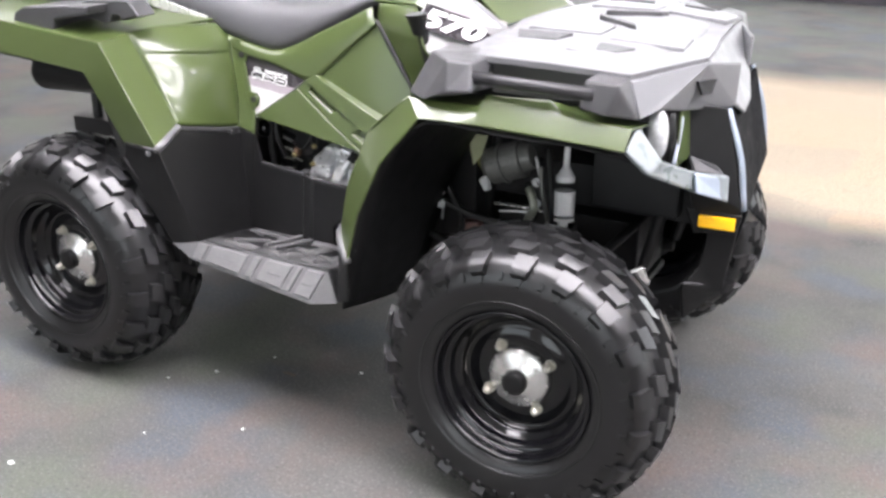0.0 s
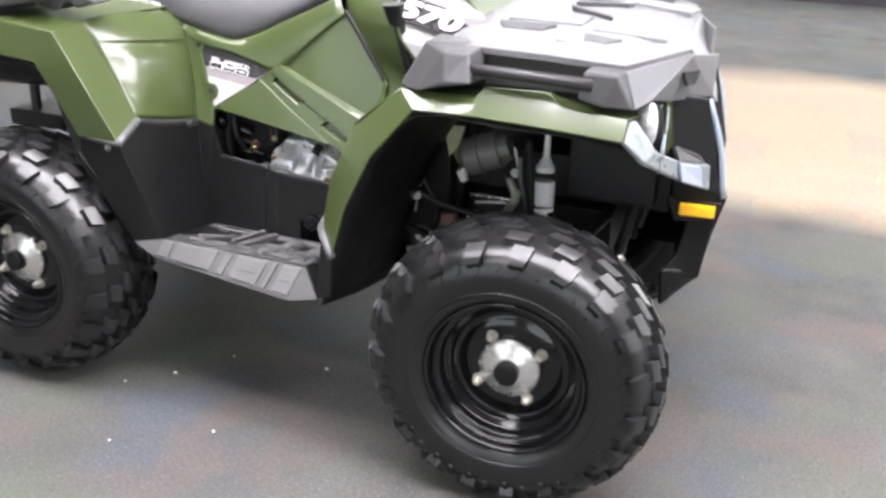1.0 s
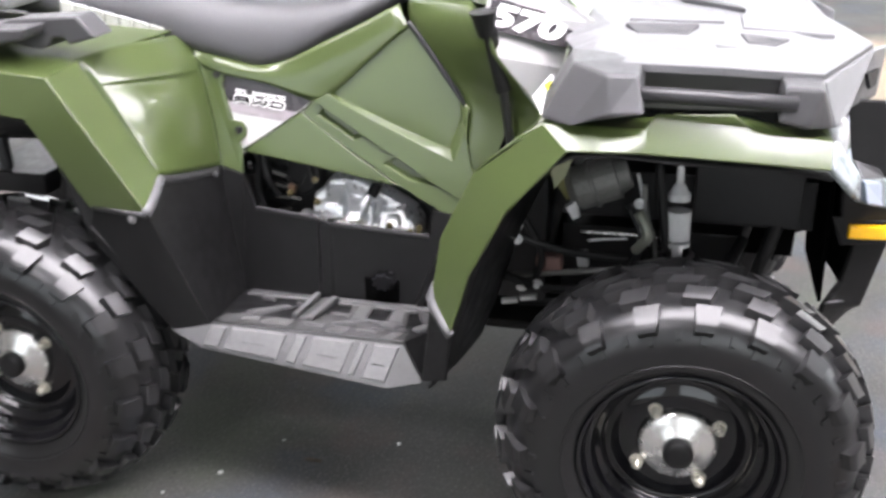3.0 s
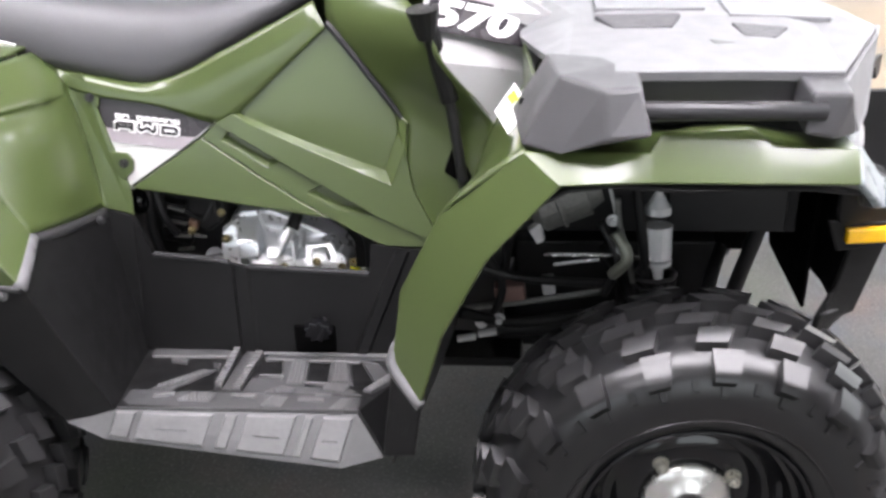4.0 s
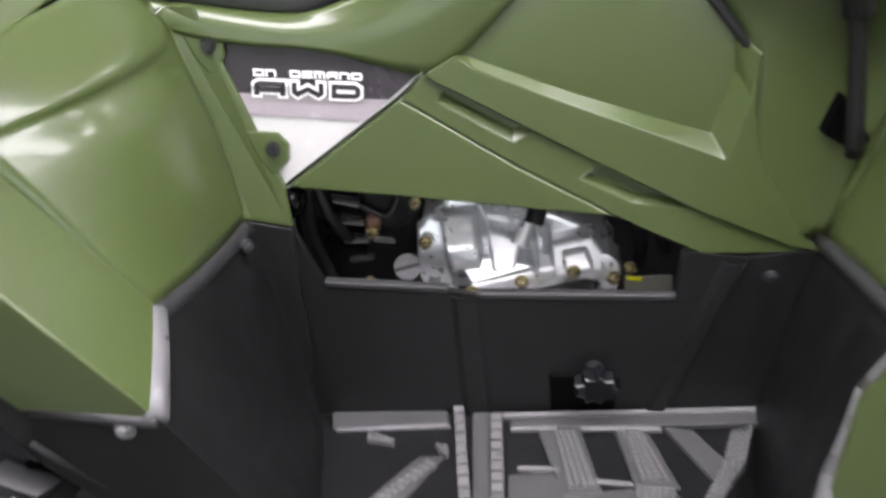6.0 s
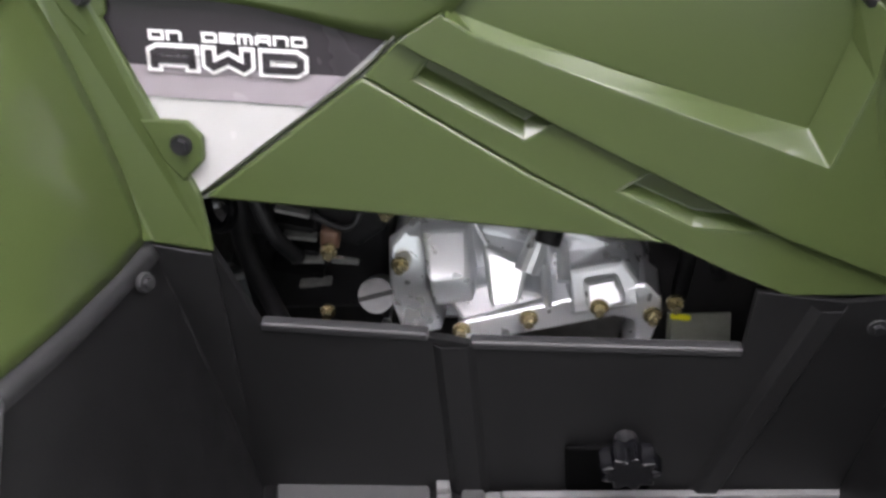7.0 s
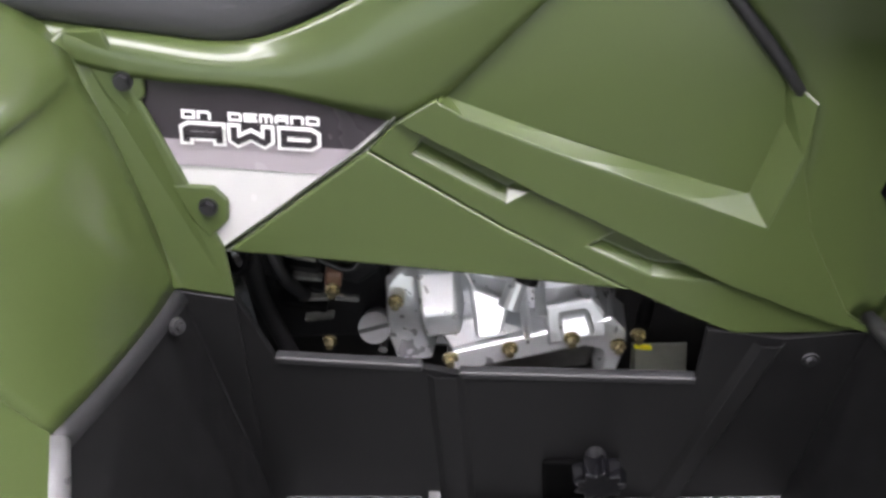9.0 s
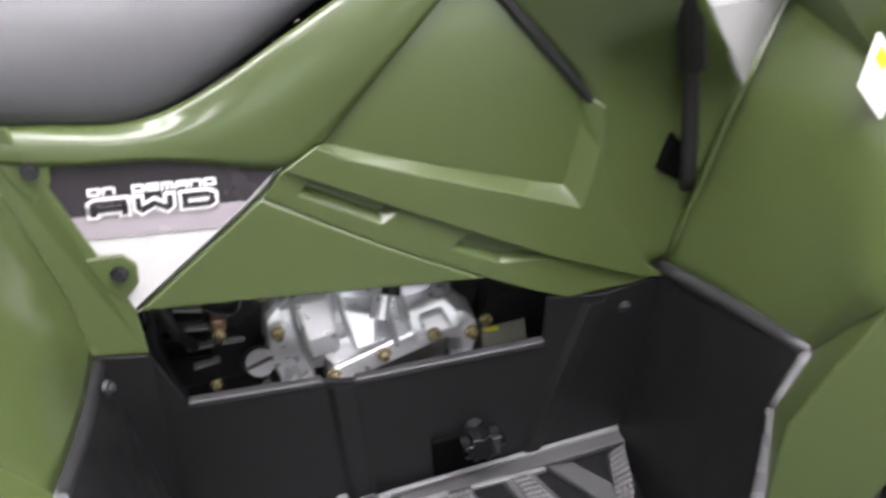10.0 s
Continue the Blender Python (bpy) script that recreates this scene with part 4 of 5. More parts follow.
for corners, nu, nv in (([(-.778, -.374), (-.767, -.383), (-.818, -.450), (-.836, -.446)], 2, 9), ([(-.641, -.327), (-.617, -.327), (-.600, -.426), (-.628, -.426)], 4, 12), ([(-.566, -.325), (-.547, -.325), (-.525, -.417), (-.554, -.417)], 4, 11),
                        ([(-.561, -.422), (-.521, -.432), (-.527, -.459), (-.562, -.447)], 6, 4), ([(-.450, -.335), (-.423, -.323), (-.446, -.390), (-.471, -.395)], 4, 7), ([(-.471, -.395), (-.446, -.390), (-.482, -.452), (-.497, -.446)], 3, 7),
                        ([(-.764, -.470), (-.724, -.471), (-.727, -.504), (-.782, -.502)], 8, 4), ([(-.630, -.437), (-.604, -.447), (-.610, -.460), (-.653, -.468)], 5, 4), ([(-.635, -.480), (-.609, -.479), (-.612, -.518), (-.646, -.514)], 5, 5),
                        ([(-.525, -.486), (-.506, -.483), (-.515, -.523), (-.537, -.524)], 4, 5), ([(-.855, -.316), (-.820, -.336), (-.821, -.346), (-.853, -.336)], 7, 2), ([(-.774, -.346), (-.758, -.350), (-.757, -.369), (-.765, -.364)], 2, 3),
                        ([(-.568, -.467), (-.542, -.468), (-.544, -.476), (-.570, -.473)], 4, 2)):
    grip_pad(corners, nu, nv)


def tread_plate(outline, lift, mat):
    """A flat raised plate of the footrest."""
    bm = bmesh.new()
    hi = [bm.verts.new((x, y, floor_z(x, y) + .005 + lift)) for x, y in outline]
    lo = [bm.verts.new((x, y, floor_z(x, y))) for x, y in outline]
    bm.faces.new(hi)
    for k in range(len(outline)):
        q = (k + 1) % len(outline)
        bm.faces.new((lo[k], lo[q], hi[q], hi[k]))
    part("tread_plate", bm, mat, atv, bevel=0.002)


tread_plate([(-.872, -.458), (-.495, -.470), (-.492, -.521), (-.866, -.527)], .003, PLATE)
tread_plate([(-.735, -.285), (-.715, -.285), (-.706, -.455), (-.725, -.455)], .004, PLATE)
tread_plate([(-.690, -.400), (-.645, -.395), (-.628, -.430), (-.600, -.430), (-.560, -.425), (-.520, -.436), (-.495, -.462), (-.690, -.462)], .002, PLATE)
tread_plate([(-.660, -.320), (-.612, -.320), (-.594, -.430), (-.634, -.432)], .002, PLATE)
tread_plate([(-.575, -.318), (-.540, -.318), (-.516, -.425), (-.560, -.425)], .002, PLATE)
tread_plate([(-.790, -.365), (-.762, -.365), (-.805, -.458), (-.850, -.458)], .002, PLATE)
tread_plate([(-.520, -.320), (-.490, -.325), (-.455, -.400), (-.480, -.420)], .002, PLATE)
tread_plate([(-.905, -.275), (-.765, -.278), (-.762, -.305), (-.898, -.310)], .003, PLATE)
tread_plate([(-.690, -.300), (-.415, -.294), (-.418, -.318), (-.690, -.318)], .003, PLATE)
for x0, y0, x1, y1 in ((-.824, -.485, -.793, -.476), (-.700, -.478, -.661, -.480), (-.591, -.488, -.552, -.490)):
    tread_plate([(x0, y0 + .006), (x1, y1 + .006), (x1, y1 - .006), (x0, y0 - .006)], .007, GRIP)


def cross_rib(x0, y0, x1, y1, w=.006, h=.006):
    a, b = Vector((x0, y0, floor_z(x0, y0) + .006)), Vector((x1, y1, floor_z(x1, y1) + .006))
    bm = bmesh.new()
    block(bm, Matrix.Translation((a + b) / 2) @ (b - a).to_track_quat("X", "Z").to_matrix().to_4x4(), (b - a).length, w, h)
    part("cross_rib", bm, STEP, atv, bevel=0.0015)


for rib in ((-.908, -.272, -.767, -.276), (-.893, -.312, -.760, -.308), (-.690, -.318, -.638, -.318), (-.700, -.292, -.412, -.292, .007, .008), (-.611, -.320, -.523, -.325), (-.600, -.413, -.563, -.420), (-.681, -.389, -.638, -.393)):
    cross_rib(*rib)


def bevel_pad(u0, u1, v0, v1, lift=.004):
    """A raised pad on the sloping step edge: u along it, v down it."""
    tl, tr, br, bl = [Vector(p) for p in ((-.868, -.530, .436), (-.492, -.522, .430), (-.515, -.566, .364), (-.885, -.548, .394))]
    n = (tr - tl).cross(bl - tl).normalized()
    if n.y > 0:
        n = -n

    def at(u, v):
        return tl * (1 - u) * (1 - v) + tr * u * (1 - v) + br * u * v + bl * (1 - u) * v
    lo = [at(*p) for p in ((u0, v0), (u1, v0), (u1, v1), (u0, v1))]
    hi = [at(*p) + n * lift for p in ((u0 + .008, v0 + .06), (u1 - .008, v0 + .06), (u1 - .008, v1 - .06), (u0 + .008, v1 - .06))]
    return sheet(lo + hi, [(4, 5, 6, 7), (0, 1, 5, 4), (1, 2, 6, 5), (2, 3, 7, 6), (3, 0, 4, 7)])


for u0, u1 in ((.01, .10), (.12, .42), (.46, .52), (.55, .76), (.79, .83), (.86, .99)):
    part("step_pad", bevel_pad(u0, u1, .02, .92, .006), PAD, atv, "worn pale raised step pad", bevel=0.001)
for u0, u1 in ((.19, .34), (.60, .72), (.88, .96)):
    part("step_slot", bevel_pad(u0, u1, .46, .58, .0075), DARK, atv)

# square opening in the inner wall, its shade drawn as a black block, with the latch knob in it
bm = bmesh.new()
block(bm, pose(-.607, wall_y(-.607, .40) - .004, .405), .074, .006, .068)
part("wall_opening_shade", bm, VOID, atv, "black block standing for the shade in a square footwell wall opening", bevel=0.006)
bm = bmesh.new()
ring = [[], [], []]
for k in range(36):
    a = 2 * math.pi * k / 36
    r = .023 + .004 * math.cos(9 * a)
    for lst, yy, f in ((ring[0], -.296, .86), (ring[1], -.303, 1.0), (ring[2], -.320, .93)):
        lst.append(bm.verts.new((-.593 + r * f * math.cos(a), yy, .447 + r * f * .82 * math.sin(a))))
for p, q in ((ring[0], ring[1]), (ring[1], ring[2])):
    for k in range(36):
        bm.faces.new((p[k], p[(k + 1) % 36], q[(k + 1) % 36], q[k]))
bm.faces.new(ring[2])
bm.faces.new(ring[0][::-1])
knob = part("latch_knob", bm, RIM, atv, "gloss black fluted knob", bevel=0.0015)
bm = bmesh.new()
rod(bm, (-.593, -.262, .440), (-.593, -.297, .446), .010, .010, 12)
part("knob_stem", bm, DARK, knob)

# raised joint and crease on the inner wall
def wall_fold(a, b, w, h):
    """A low ridge with sloping sides that runs up the inner wall from a to b."""
    bm = bmesh.new()
    rows = []
    for x, z in (a, b):
        rows.append([bm.verts.new((x + dx, wall_y(x + dx, z) - .004 - out, z)) for dx, out in ((-w, 0), (-w * .6, h), (w * .6, h), (w, 0))])
    for i in range(3):
        bm.faces.new((rows[0][i], rows[0][i + 1], rows[1][i + 1], rows[1][i]))
    return bm


part("wall_rib", wall_fold((-.728, .372), (-.730, .543), .017, .005), BLACK, atv, "black upright joint of the footwell wall", bevel=0.002, thick=0.001)
part("wall_rib", wall_fold((-.530, .374), (-.447, .578), .013, .007), BLACK, atv, "black slanting crease of the footwell wall", bevel=0.002, thick=0.001)
# sill edge paler than the wall, its sheen put into the colour
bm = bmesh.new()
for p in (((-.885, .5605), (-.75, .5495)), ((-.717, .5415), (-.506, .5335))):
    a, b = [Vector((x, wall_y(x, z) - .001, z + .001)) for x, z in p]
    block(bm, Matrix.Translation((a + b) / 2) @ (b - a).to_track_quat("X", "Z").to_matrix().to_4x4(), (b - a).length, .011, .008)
part("sill_lip", bm, EDGE, atv, "dark sill edge of the engine opening, paler for its sheen", bevel=0.002)
# ---- engine ----
bm = bmesh.new()
block(bm, pose(-.66, .02, .52), .60, .22, .42)
part("engine_backing", bm, DARK, atv, "black engine bay behind the crankcase", bevel=0.01)
bm = bmesh.new()
prism(bm, [(-.790, .465), (-.798, .52), (-.786, .57), (-.758, .60), (-.70, .605), (-.655, .585), (-.60, .556), (-.575, .54), (-.558, .512), (-.560, .455)], -.10, -.155, .95)
crank = part("crankcase", bm, CAST, atv, "bright cast aluminium crankcase cover", bevel=0.006)
BOSSES = (([(-.762, .590), (-.716, .590), (-.716, .555), (-.757, .552)], -.186, .86, 1.0), ([(-.760, .556), (-.716, .558), (-.714, .522), (-.755, .518)], -.190, .84, .35), ([(-.792, .565), (-.765, .585), (-.757, .52), (-.745, .48), (-.785, .475), (-.797, .515)], -.173, .86, .4),
          ([(-.712, .572), (-.664, .556), (-.676, .524), (-.706, .522)], -.189, .82, .9), ([(-.752, .527), (-.70, .532), (-.66, .522), (-.648, .512), (-.73, .498)], -.184, .92, .7), ([(-.642, .546), (-.586, .553), (-.572, .535), (-.570, .512), (-.64, .505)], -.186, .86, .6),
          ([(-.628, .540), (-.592, .544), (-.582, .520), (-.625, .515)], -.194, .78, .9), ([(-.662, .556), (-.654, .558), (-.649, .512), (-.657, .510)], -.190, .9, .3))
for boss, y1, tp, lean in BOSSES:
    bm = bmesh.new()
    prism(bm, boss, -.148, y1, tp, lean)
    part("crankcase_boss", bm, CAST, crank, bevel=0.004)
bm = bmesh.new()
prism(bm, [(-.736, .488), (-.731, .505), (-.612, .527), (-.570, .534), (-.556, .520), (-.557, .505), (-.572, .470), (-.590, .468), (-.578, .490), (-.580, .502), (-.597, .506), (-.724, .485)], -.15, -.200, .985, .45)
part("crankcase_flange", bm, CAST, crank, bevel=0.003)
bm = bmesh.new()
prism(bm, [(-.735, .480), (-.66, .492), (-.605, .500), (-.583, .486), (-.59, .455), (-.735, .440)], -.14, -.176, .97)
part("lower_case", bm, GUNMETAL, crank, bevel=0.004)
bm = bmesh.new()
rod(bm, (-.650, -.165, .598), (-.671, -.192, .556), .008, .011, 14)
rod(bm, (-.719, -.165, .606), (-.704, -.182, .577), .0028, .0028, 8)
rod(bm, (-.640, -.16, .56), (-.640, -.188, .54), .005, .006, 10)
part("crankcase_pipe", bm, CAST, crank)
bm = bmesh.new()
rod(bm, (-.645, -.168, .600), (-.654, -.184, .578), .0115, .0115, 14)
part("pipe_cap", bm, BLACK, crank, "black cap on the case pipe", bevel=0.002)
for x, z in ((-.730, .498), (-.671, .510), (-.611, .521), (-.566, .510), (-.781, .552)):
    bm = bmesh.new()
    hex_bolt(bm, (x, -.199 if x > -.75 else -.172, z), .0050, .011, washer=1.6)
    part("crankcase_bolt", bm, ZINC, crank, "yellow zinc bolt")
# black cases left of the crankcase
bm = bmesh.new()
prism(bm, [(-.925, .46), (-.925, .64), (-.86, .665), (-.80, .655), (-.785, .60), (-.80, .46)], -.06, -.135, .96)
case = part("drive_case", bm, DARK, atv, "black drive cover with ribs", bevel=0.008)
bm = bmesh.new()
for k in range(5):
    block(bm, pose(-.878, -.145, .535 + .026 * k, 0, 14, 0), .048, .03, .006)
part("case_rib", bm, BLACK, case, bevel=0.001)
bm = bmesh.new()
prism(bm, [(-.855, .64), (-.80, .648), (-.79, .57), (-.82, .548), (-.86, .565)], -.13, -.150, .9)
part("case_boss", bm, DARK, case, bevel=0.006)
bm = bmesh.new()
plug_way = Vector((0.05, -.80, .60))
plug_at = Vector((-.806, -.176, .519))
rod(bm, plug_at - plug_way * .05, plug_at, .0170, .0165, 28)
plug = part("slotted_plug", bm, PLUG, case, "grey slotted plug", bevel=0.001)
bm = bmesh.new()
block(bm, Matrix.Translation(plug_at) @ plug_way.to_track_quat("Z", "Y").to_matrix().to_4x4() @ pose(0, 0, 0, 0, 0, 10), .0325, .0045, .002)
part("slot", bm, DARK, plug)
bm = bmesh.new()
block(bm, pose(-.841, -.158, .574, 0, 10, 0), .017, .018, .022)
clip = part("cable_clip", bm, COPPER, case, "copper-brown cable clip", bevel=0.004)
for x, y, z in ((-.842, -.168, .567), (-.857, -.160, .489), (-.893, -.16, .612), (-.790, -.15, .594)):
    bm = bmesh.new()
    hex_bolt(bm, (x, y, z), .005, .011)
    part("case_bolt", bm, ZINC, case, "yellow zinc bolt")
bm = bmesh.new()
block(bm, pose(-.829, -.17, .556, 0, 8, 0), .024, .004, .006)
part("clip_foot", bm, STEEL, clip)
bm = bmesh.new()
rod(bm, (-.803, -.14, .476), (-.803, -.165, .476), .006, .005, 12)
part("case_stud", bm, STEEL, case)
for pts, r in (([(-.905, -.18, .67), (-.911, -.18, .585), (-.906, -.18, .545), (-.893, -.18, .48)], .009), ([(-.90, -.17, .66), (-.885, -.18, .60), (-.87, -.17, .56)], .007), ([(-.80, -.14, .63), (-.82, -.16, .585), (-.855, -.16, .60)], .003),
               ([(-.60, -.13, .62), (-.56, -.15, .58), (-.53, -.14, .54), (-.53, -.12, .46)], .008), ([(-.54, -.12, .62), (-.52, -.15, .57), (-.50, -.14, .50)], .006)):
    bm = bmesh.new()
    hose(bm, pts, r)
    part("hose", bm, DARK, atv, "black rubber hose", smooth=True)
bm = bmesh.new()
bmesh.ops.create_uvsphere(bm, u_segments=20, v_segments=12, radius=.019, matrix=pose(-.922, -.19, .634) @ Matrix.Diagonal((1, 1, 1.3, 1)))
part("rubber_boot", bm, RIM, atv, "glossy black rubber boot", smooth=True)
for k in range(4):
    bm = bmesh.new()
    block(bm, pose(-.868 + .002 * k, -.162, .606 - .027 * k, 0, 18 - 8 * k, 0), .030, .010, .004)
    part("case_fin", bm, GUNMETAL, case, bevel=0.001)
bm = bmesh.new()
block(bm, pose(-.900, -.168, .618), .030, .02, .05)
part("connector", bm, BLACK, atv, "black electrical connector", bevel=0.004)
bm = bmesh.new()
block(bm, pose(-.543, -.205, .511, 0, 10, 0), .018, .005, .005)
part("wire_tag", bm, YELLOW, atv, "bright yellow wire tag", bevel=0.002)
bm = bmesh.new()
block(bm, pose(-.525, -.205, .490, -20, 0, 0), .050, .004, .040)
rod(bm, (-.552, -.20, .512), (-.552, -.205, .470), .002, .002, 6)
part("heat_shield_tab", bm, DULL, atv, "dull green-grey sheet metal tab", bevel=0.001)
bm = bmesh.new()
hex_bolt(bm, (-.547, -.195, .520), .005, .012)
part("tab_bolt", bm, ZINC, atv, "yellow zinc bolt")

# ---- pod, lever and top of the body ----
def pod():
    v = [(-.290, -.247, .79), (-.367, -.284, .905), (-.395, -.262, .985), (-.33, -.20, 1.04), (-.20, -.20, .955), (-.226, -.207, .865), (-.30, -.10, 1.07), (-.40, -.12, 1.05)]
    return sheet(v, [(0, 1, 5), (1, 2, 3, 4, 5), (2, 7, 6, 3)])


# pod grey lightened so the colour carries the reflection on its side
POD = material("pod_plastic_with_reflection", (0.32, 0.32, 0.32), 0.34, vary=0.05, scale=6, grain=0.1, grain_scale=900)
twice("instrument_pod_side", pod, POD, atv, label="grey pod side panel, lightened for its reflection", bevel=0.004, thick=0.005)
P0, P1, P2 = Vector((-.382, -.272, .958)), Vector((-.225, -.208, .908)), Vector((-.335, -.218, 1.015))
ex = (P1 - P0).normalized()
nn = ex.cross(P2 - P0).normalized()
if nn.y > 0:
    nn = -nn
ez = nn.cross(ex) if nn.cross(ex).z > 0 else ex.cross(nn)


def on_pod(u, v, out):
    return P0 + ex * u + ez * v + nn * out


pd = part("pod_decal", sheet([on_pod(*p, .006) for p in ((-.012, -.008), (.172, -.008), (.176, .050), (-.008, .050))], [(0, 1, 2, 3)]), DECAL_DARK, atv, "dark decal with white numerals and faint print", thick=0.002)
part("decal_print", sheet([on_pod(*p, .008) for p in ((.035, .047), (.176, .047), (.176, .064), (.035, .064))], [(0, 1, 2, 3)]), DECAL_MID, pd, "mottled grey print")
fm = Matrix((ex, ez, nn)).transposed().to_4x4()
lettering("lettering", "570", WHITE, pd, Matrix.Translation(on_pod(-.012, .002, .008)) @ fm, .054, .150, .0026, .0004, 1.02, .25)


def ridge():
    bm = bmesh.new()
    hose(bm, [(-.356, -.256, .592), (-.290, -.249, .79), (-.226, -.209, .866), (-.205, -.20, .93)], .006, 8, 4)
    return bm


twice("pod_edge", ridge, GREEN, atv, label="green rounded seam edge", smooth=True)
bm = bmesh.new()
hose(bm, [(-.342, -.254, .690), (-.350, -.256, .76), (-.361, -.260, .84), (-.376, -.268, .905)], .0085, 10, 4)
lever = part("shift_lever", bm, DARK, atv, "black gear lever with a flared grip", smooth=True)
bm = bmesh.new()
hose(bm, [(-.360, -.260, .838), (-.374, -.267, .90), (-.386, -.274, .955)], .0145, 12, 3)
rod(bm, (-.390, -.276, .940), (-.394, -.280, .985), .015, .026, 14)
part("grip", bm, BLACK, lever, "black lever grip")
# solid black piece for the shade at the lever foot
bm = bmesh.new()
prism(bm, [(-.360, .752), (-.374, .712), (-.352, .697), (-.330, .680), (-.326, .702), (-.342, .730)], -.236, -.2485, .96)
part("lever_foot_shade", bm, VOID, lever, "black piece standing for the shade in the opening at the lever foot", bevel=0.001)
bm = sheet([(-.58, -.17, .99), (-.45, -.19, .99), (-.39, -.25, .99), (-.32, -.19, 1.05), (-.58, .17, .99), (-.45, .19, .99), (-.39, .25, .99), (-.32, .19, 1.05), (-.5, 0, 1.03), (-.22, -.19, .96), (-.22, .19, .96)],
           [(0, 1, 8), (1, 2, 3, 8), (3, 7, 8), (7, 6, 5, 8), (5, 4, 8), (4, 0, 8), (3, 9, 10, 7)])
part("tank_cover", bm, GREEN, atv, "green tank cover ahead of the seat", bevel=0.01, thick=0.005)
bm = bmesh.new()
prism(bm, [(-.50, .93), (-.475, .965), (-.42, .955), (-.425, .88), (-.462, .895)], -.202, -.212, .9)
part("side_vent", bm, DARK, atv, "dark vent beside the tank", bevel=0.003)
bm = bmesh.new()
hose(bm, [(-.42, -.45, 1.30), (-.40, -.28, 1.24), (-.36, -.10, 1.20), (-.36, .10, 1.20), (-.40, .28, 1.24), (-.42, .45, 1.30)], .012, 10, 5)
rod(bm, (-.36, 0, 1.02), (-.36, 0, 1.2), .03, .025, 12)
part("handlebar", bm, DARK, atv, "black handlebar", smooth=True)


# hang tag on the fender
bm = sheet([(-.286, -.395, .866), (-.258, -.372, .900), (-.234, -.392, .868), (-.246, -.425, .806)], [(0, 1, 2, 3)])
tag = part("paper_label", bm, WHITE, atv, "white paper label with a yellow spot", thick=0.001)
bm = sheet([(-.268, -.385, .884), (-.256, -.376, .892), (-.250, -.383, .880), (-.260, -.391, .874)], [(0, 1, 2, 3)])
bmesh.ops.translate(bm, verts=bm.verts, vec=(-.002, -.003, .001))
part("yellow_spot", bm, YELLOW, tag)

# green closing piece between fender face and rack deck
twice("fender_cap", lambda: sheet([(-.226, -.205, .862), (-.242, -.40, .860), (-.243, -.47, .866), (-.228, -.46, .925), (-.246, -.24, .925)], [(0, 1, 2, 3, 4)]), GREEN, atv, label="green fender top behind the rack", thick=0.004)

# skirt that closes the gap under the rack deck
twice("deck_skirt", lambda: sheet([(-.25, -.455, .845), (-.25, -.455, .905), (.10, -.445, .905), (.185, -.40, .895), (.185, -.40, .83), (.10, -.445, .835)], [(0, 1, 2, 5), (5, 2, 3, 4)]), BLACK, atv, label="black skirt under the rack deck", thick=0.004)

# ---- hood relief ----
def slot(poly, z, mat, name, lift=.006):
    def make():
        bm = bmesh.new()
        a = [bm.verts.new((x, y, z(x, y))) for x, y in poly]
        b = [bm.verts.new((x, y, z(x, y) - lift * 2)) for x, y in poly]
        bm.faces.new(a)
        bm.faces.new(b[::-1])
        for i in range(len(poly)):
            j = (i + 1) % len(poly)
            bm.faces.new((a[i], a[j], b[j], b[i]))
        return bm
    twice(name, make, mat, atv, bevel=0.002)


def deck_z(x, y):
    return .9765 - .10 * max(0, abs(y) - .27) - .08 * max(0, x) - .02 * abs(y)


slot([(-.145, -.283), (-.022, -.281), (-.040, -.333), (-.12, -.338)], lambda x, y: deck_z(x, y) + .004, GREY, "deck_slot")
slot([(.045, -.310), (.122, -.314), (.097, -.358), (.055, -.360)], lambda x, y: deck_z(x, y) + .004, GREY, "deck_slot")
slot([(-.06, -.02), (.05, -.095), (.06, -.125), (-.05, -.05)], lambda x, y: deck_z(x, y) + .004, GREY, "deck_slot")
slot([(.003, -.383), (.038, -.387), (.036, -.403), (.008, -.401)], lambda x, y: deck_z(x, y) + .005, GREY, "deck_slot")
slot([(-.16, -.36), (.14, -.335), (.175, -.40), (.13, -.43), (-.13, -.48), (-.17, -.45)], lambda x, y: deck_z(x, y) - .003, HOOD, "deck_pad")
slot([(-.14, -.14), (.02, -.14), (.02, -.24), (-.14, -.24)], lambda x, y: deck_z(x, y) + .001, HOOD, "deck_pad")
slot([(.05, -.15), (.19, -.14), (.20, -.25), (.05, -.27)], lambda x, y: deck_z(x, y) + .001, HOOD, "deck_pad")


def cheek_hole():
    return sheet([(.247, -.306, .906), (.272, -.262, .906), (.268, -.275, .880), (.256, -.300, .880)], [(0, 1, 2, 3)])


pair("cheek_hole", cheek_hole, DARK, label="dark three-cornered hole in the nose", thick=0.006)


def reflector_frame():
    bm = bmesh.new()
    prism(bm, [(-.065, .028), (.055, .022), (.045, -.020), (-.042, -.030)], 0, -.006, .92)
    bmesh.ops.transform(bm, verts=bm.verts, matrix=pose(.300, -.2515, .609, 0, 0, 6))
    return bm


pair("reflector_recess", reflector_frame, BLACK, bevel=0.002)


def thick_quad(face, back):
    """A four-cornered block: its outer face and the way back from it."""
    back = Vector(back)
    f = [Vector(p) for p in face]
    v = f + [p + back for p in f]
    return sheet(v, [(0, 1, 2, 3), (7, 6, 5, 4), (0, 4, 5, 1), (1, 5, 6, 2), (2, 6, 7, 3), (3, 7, 4, 0)])


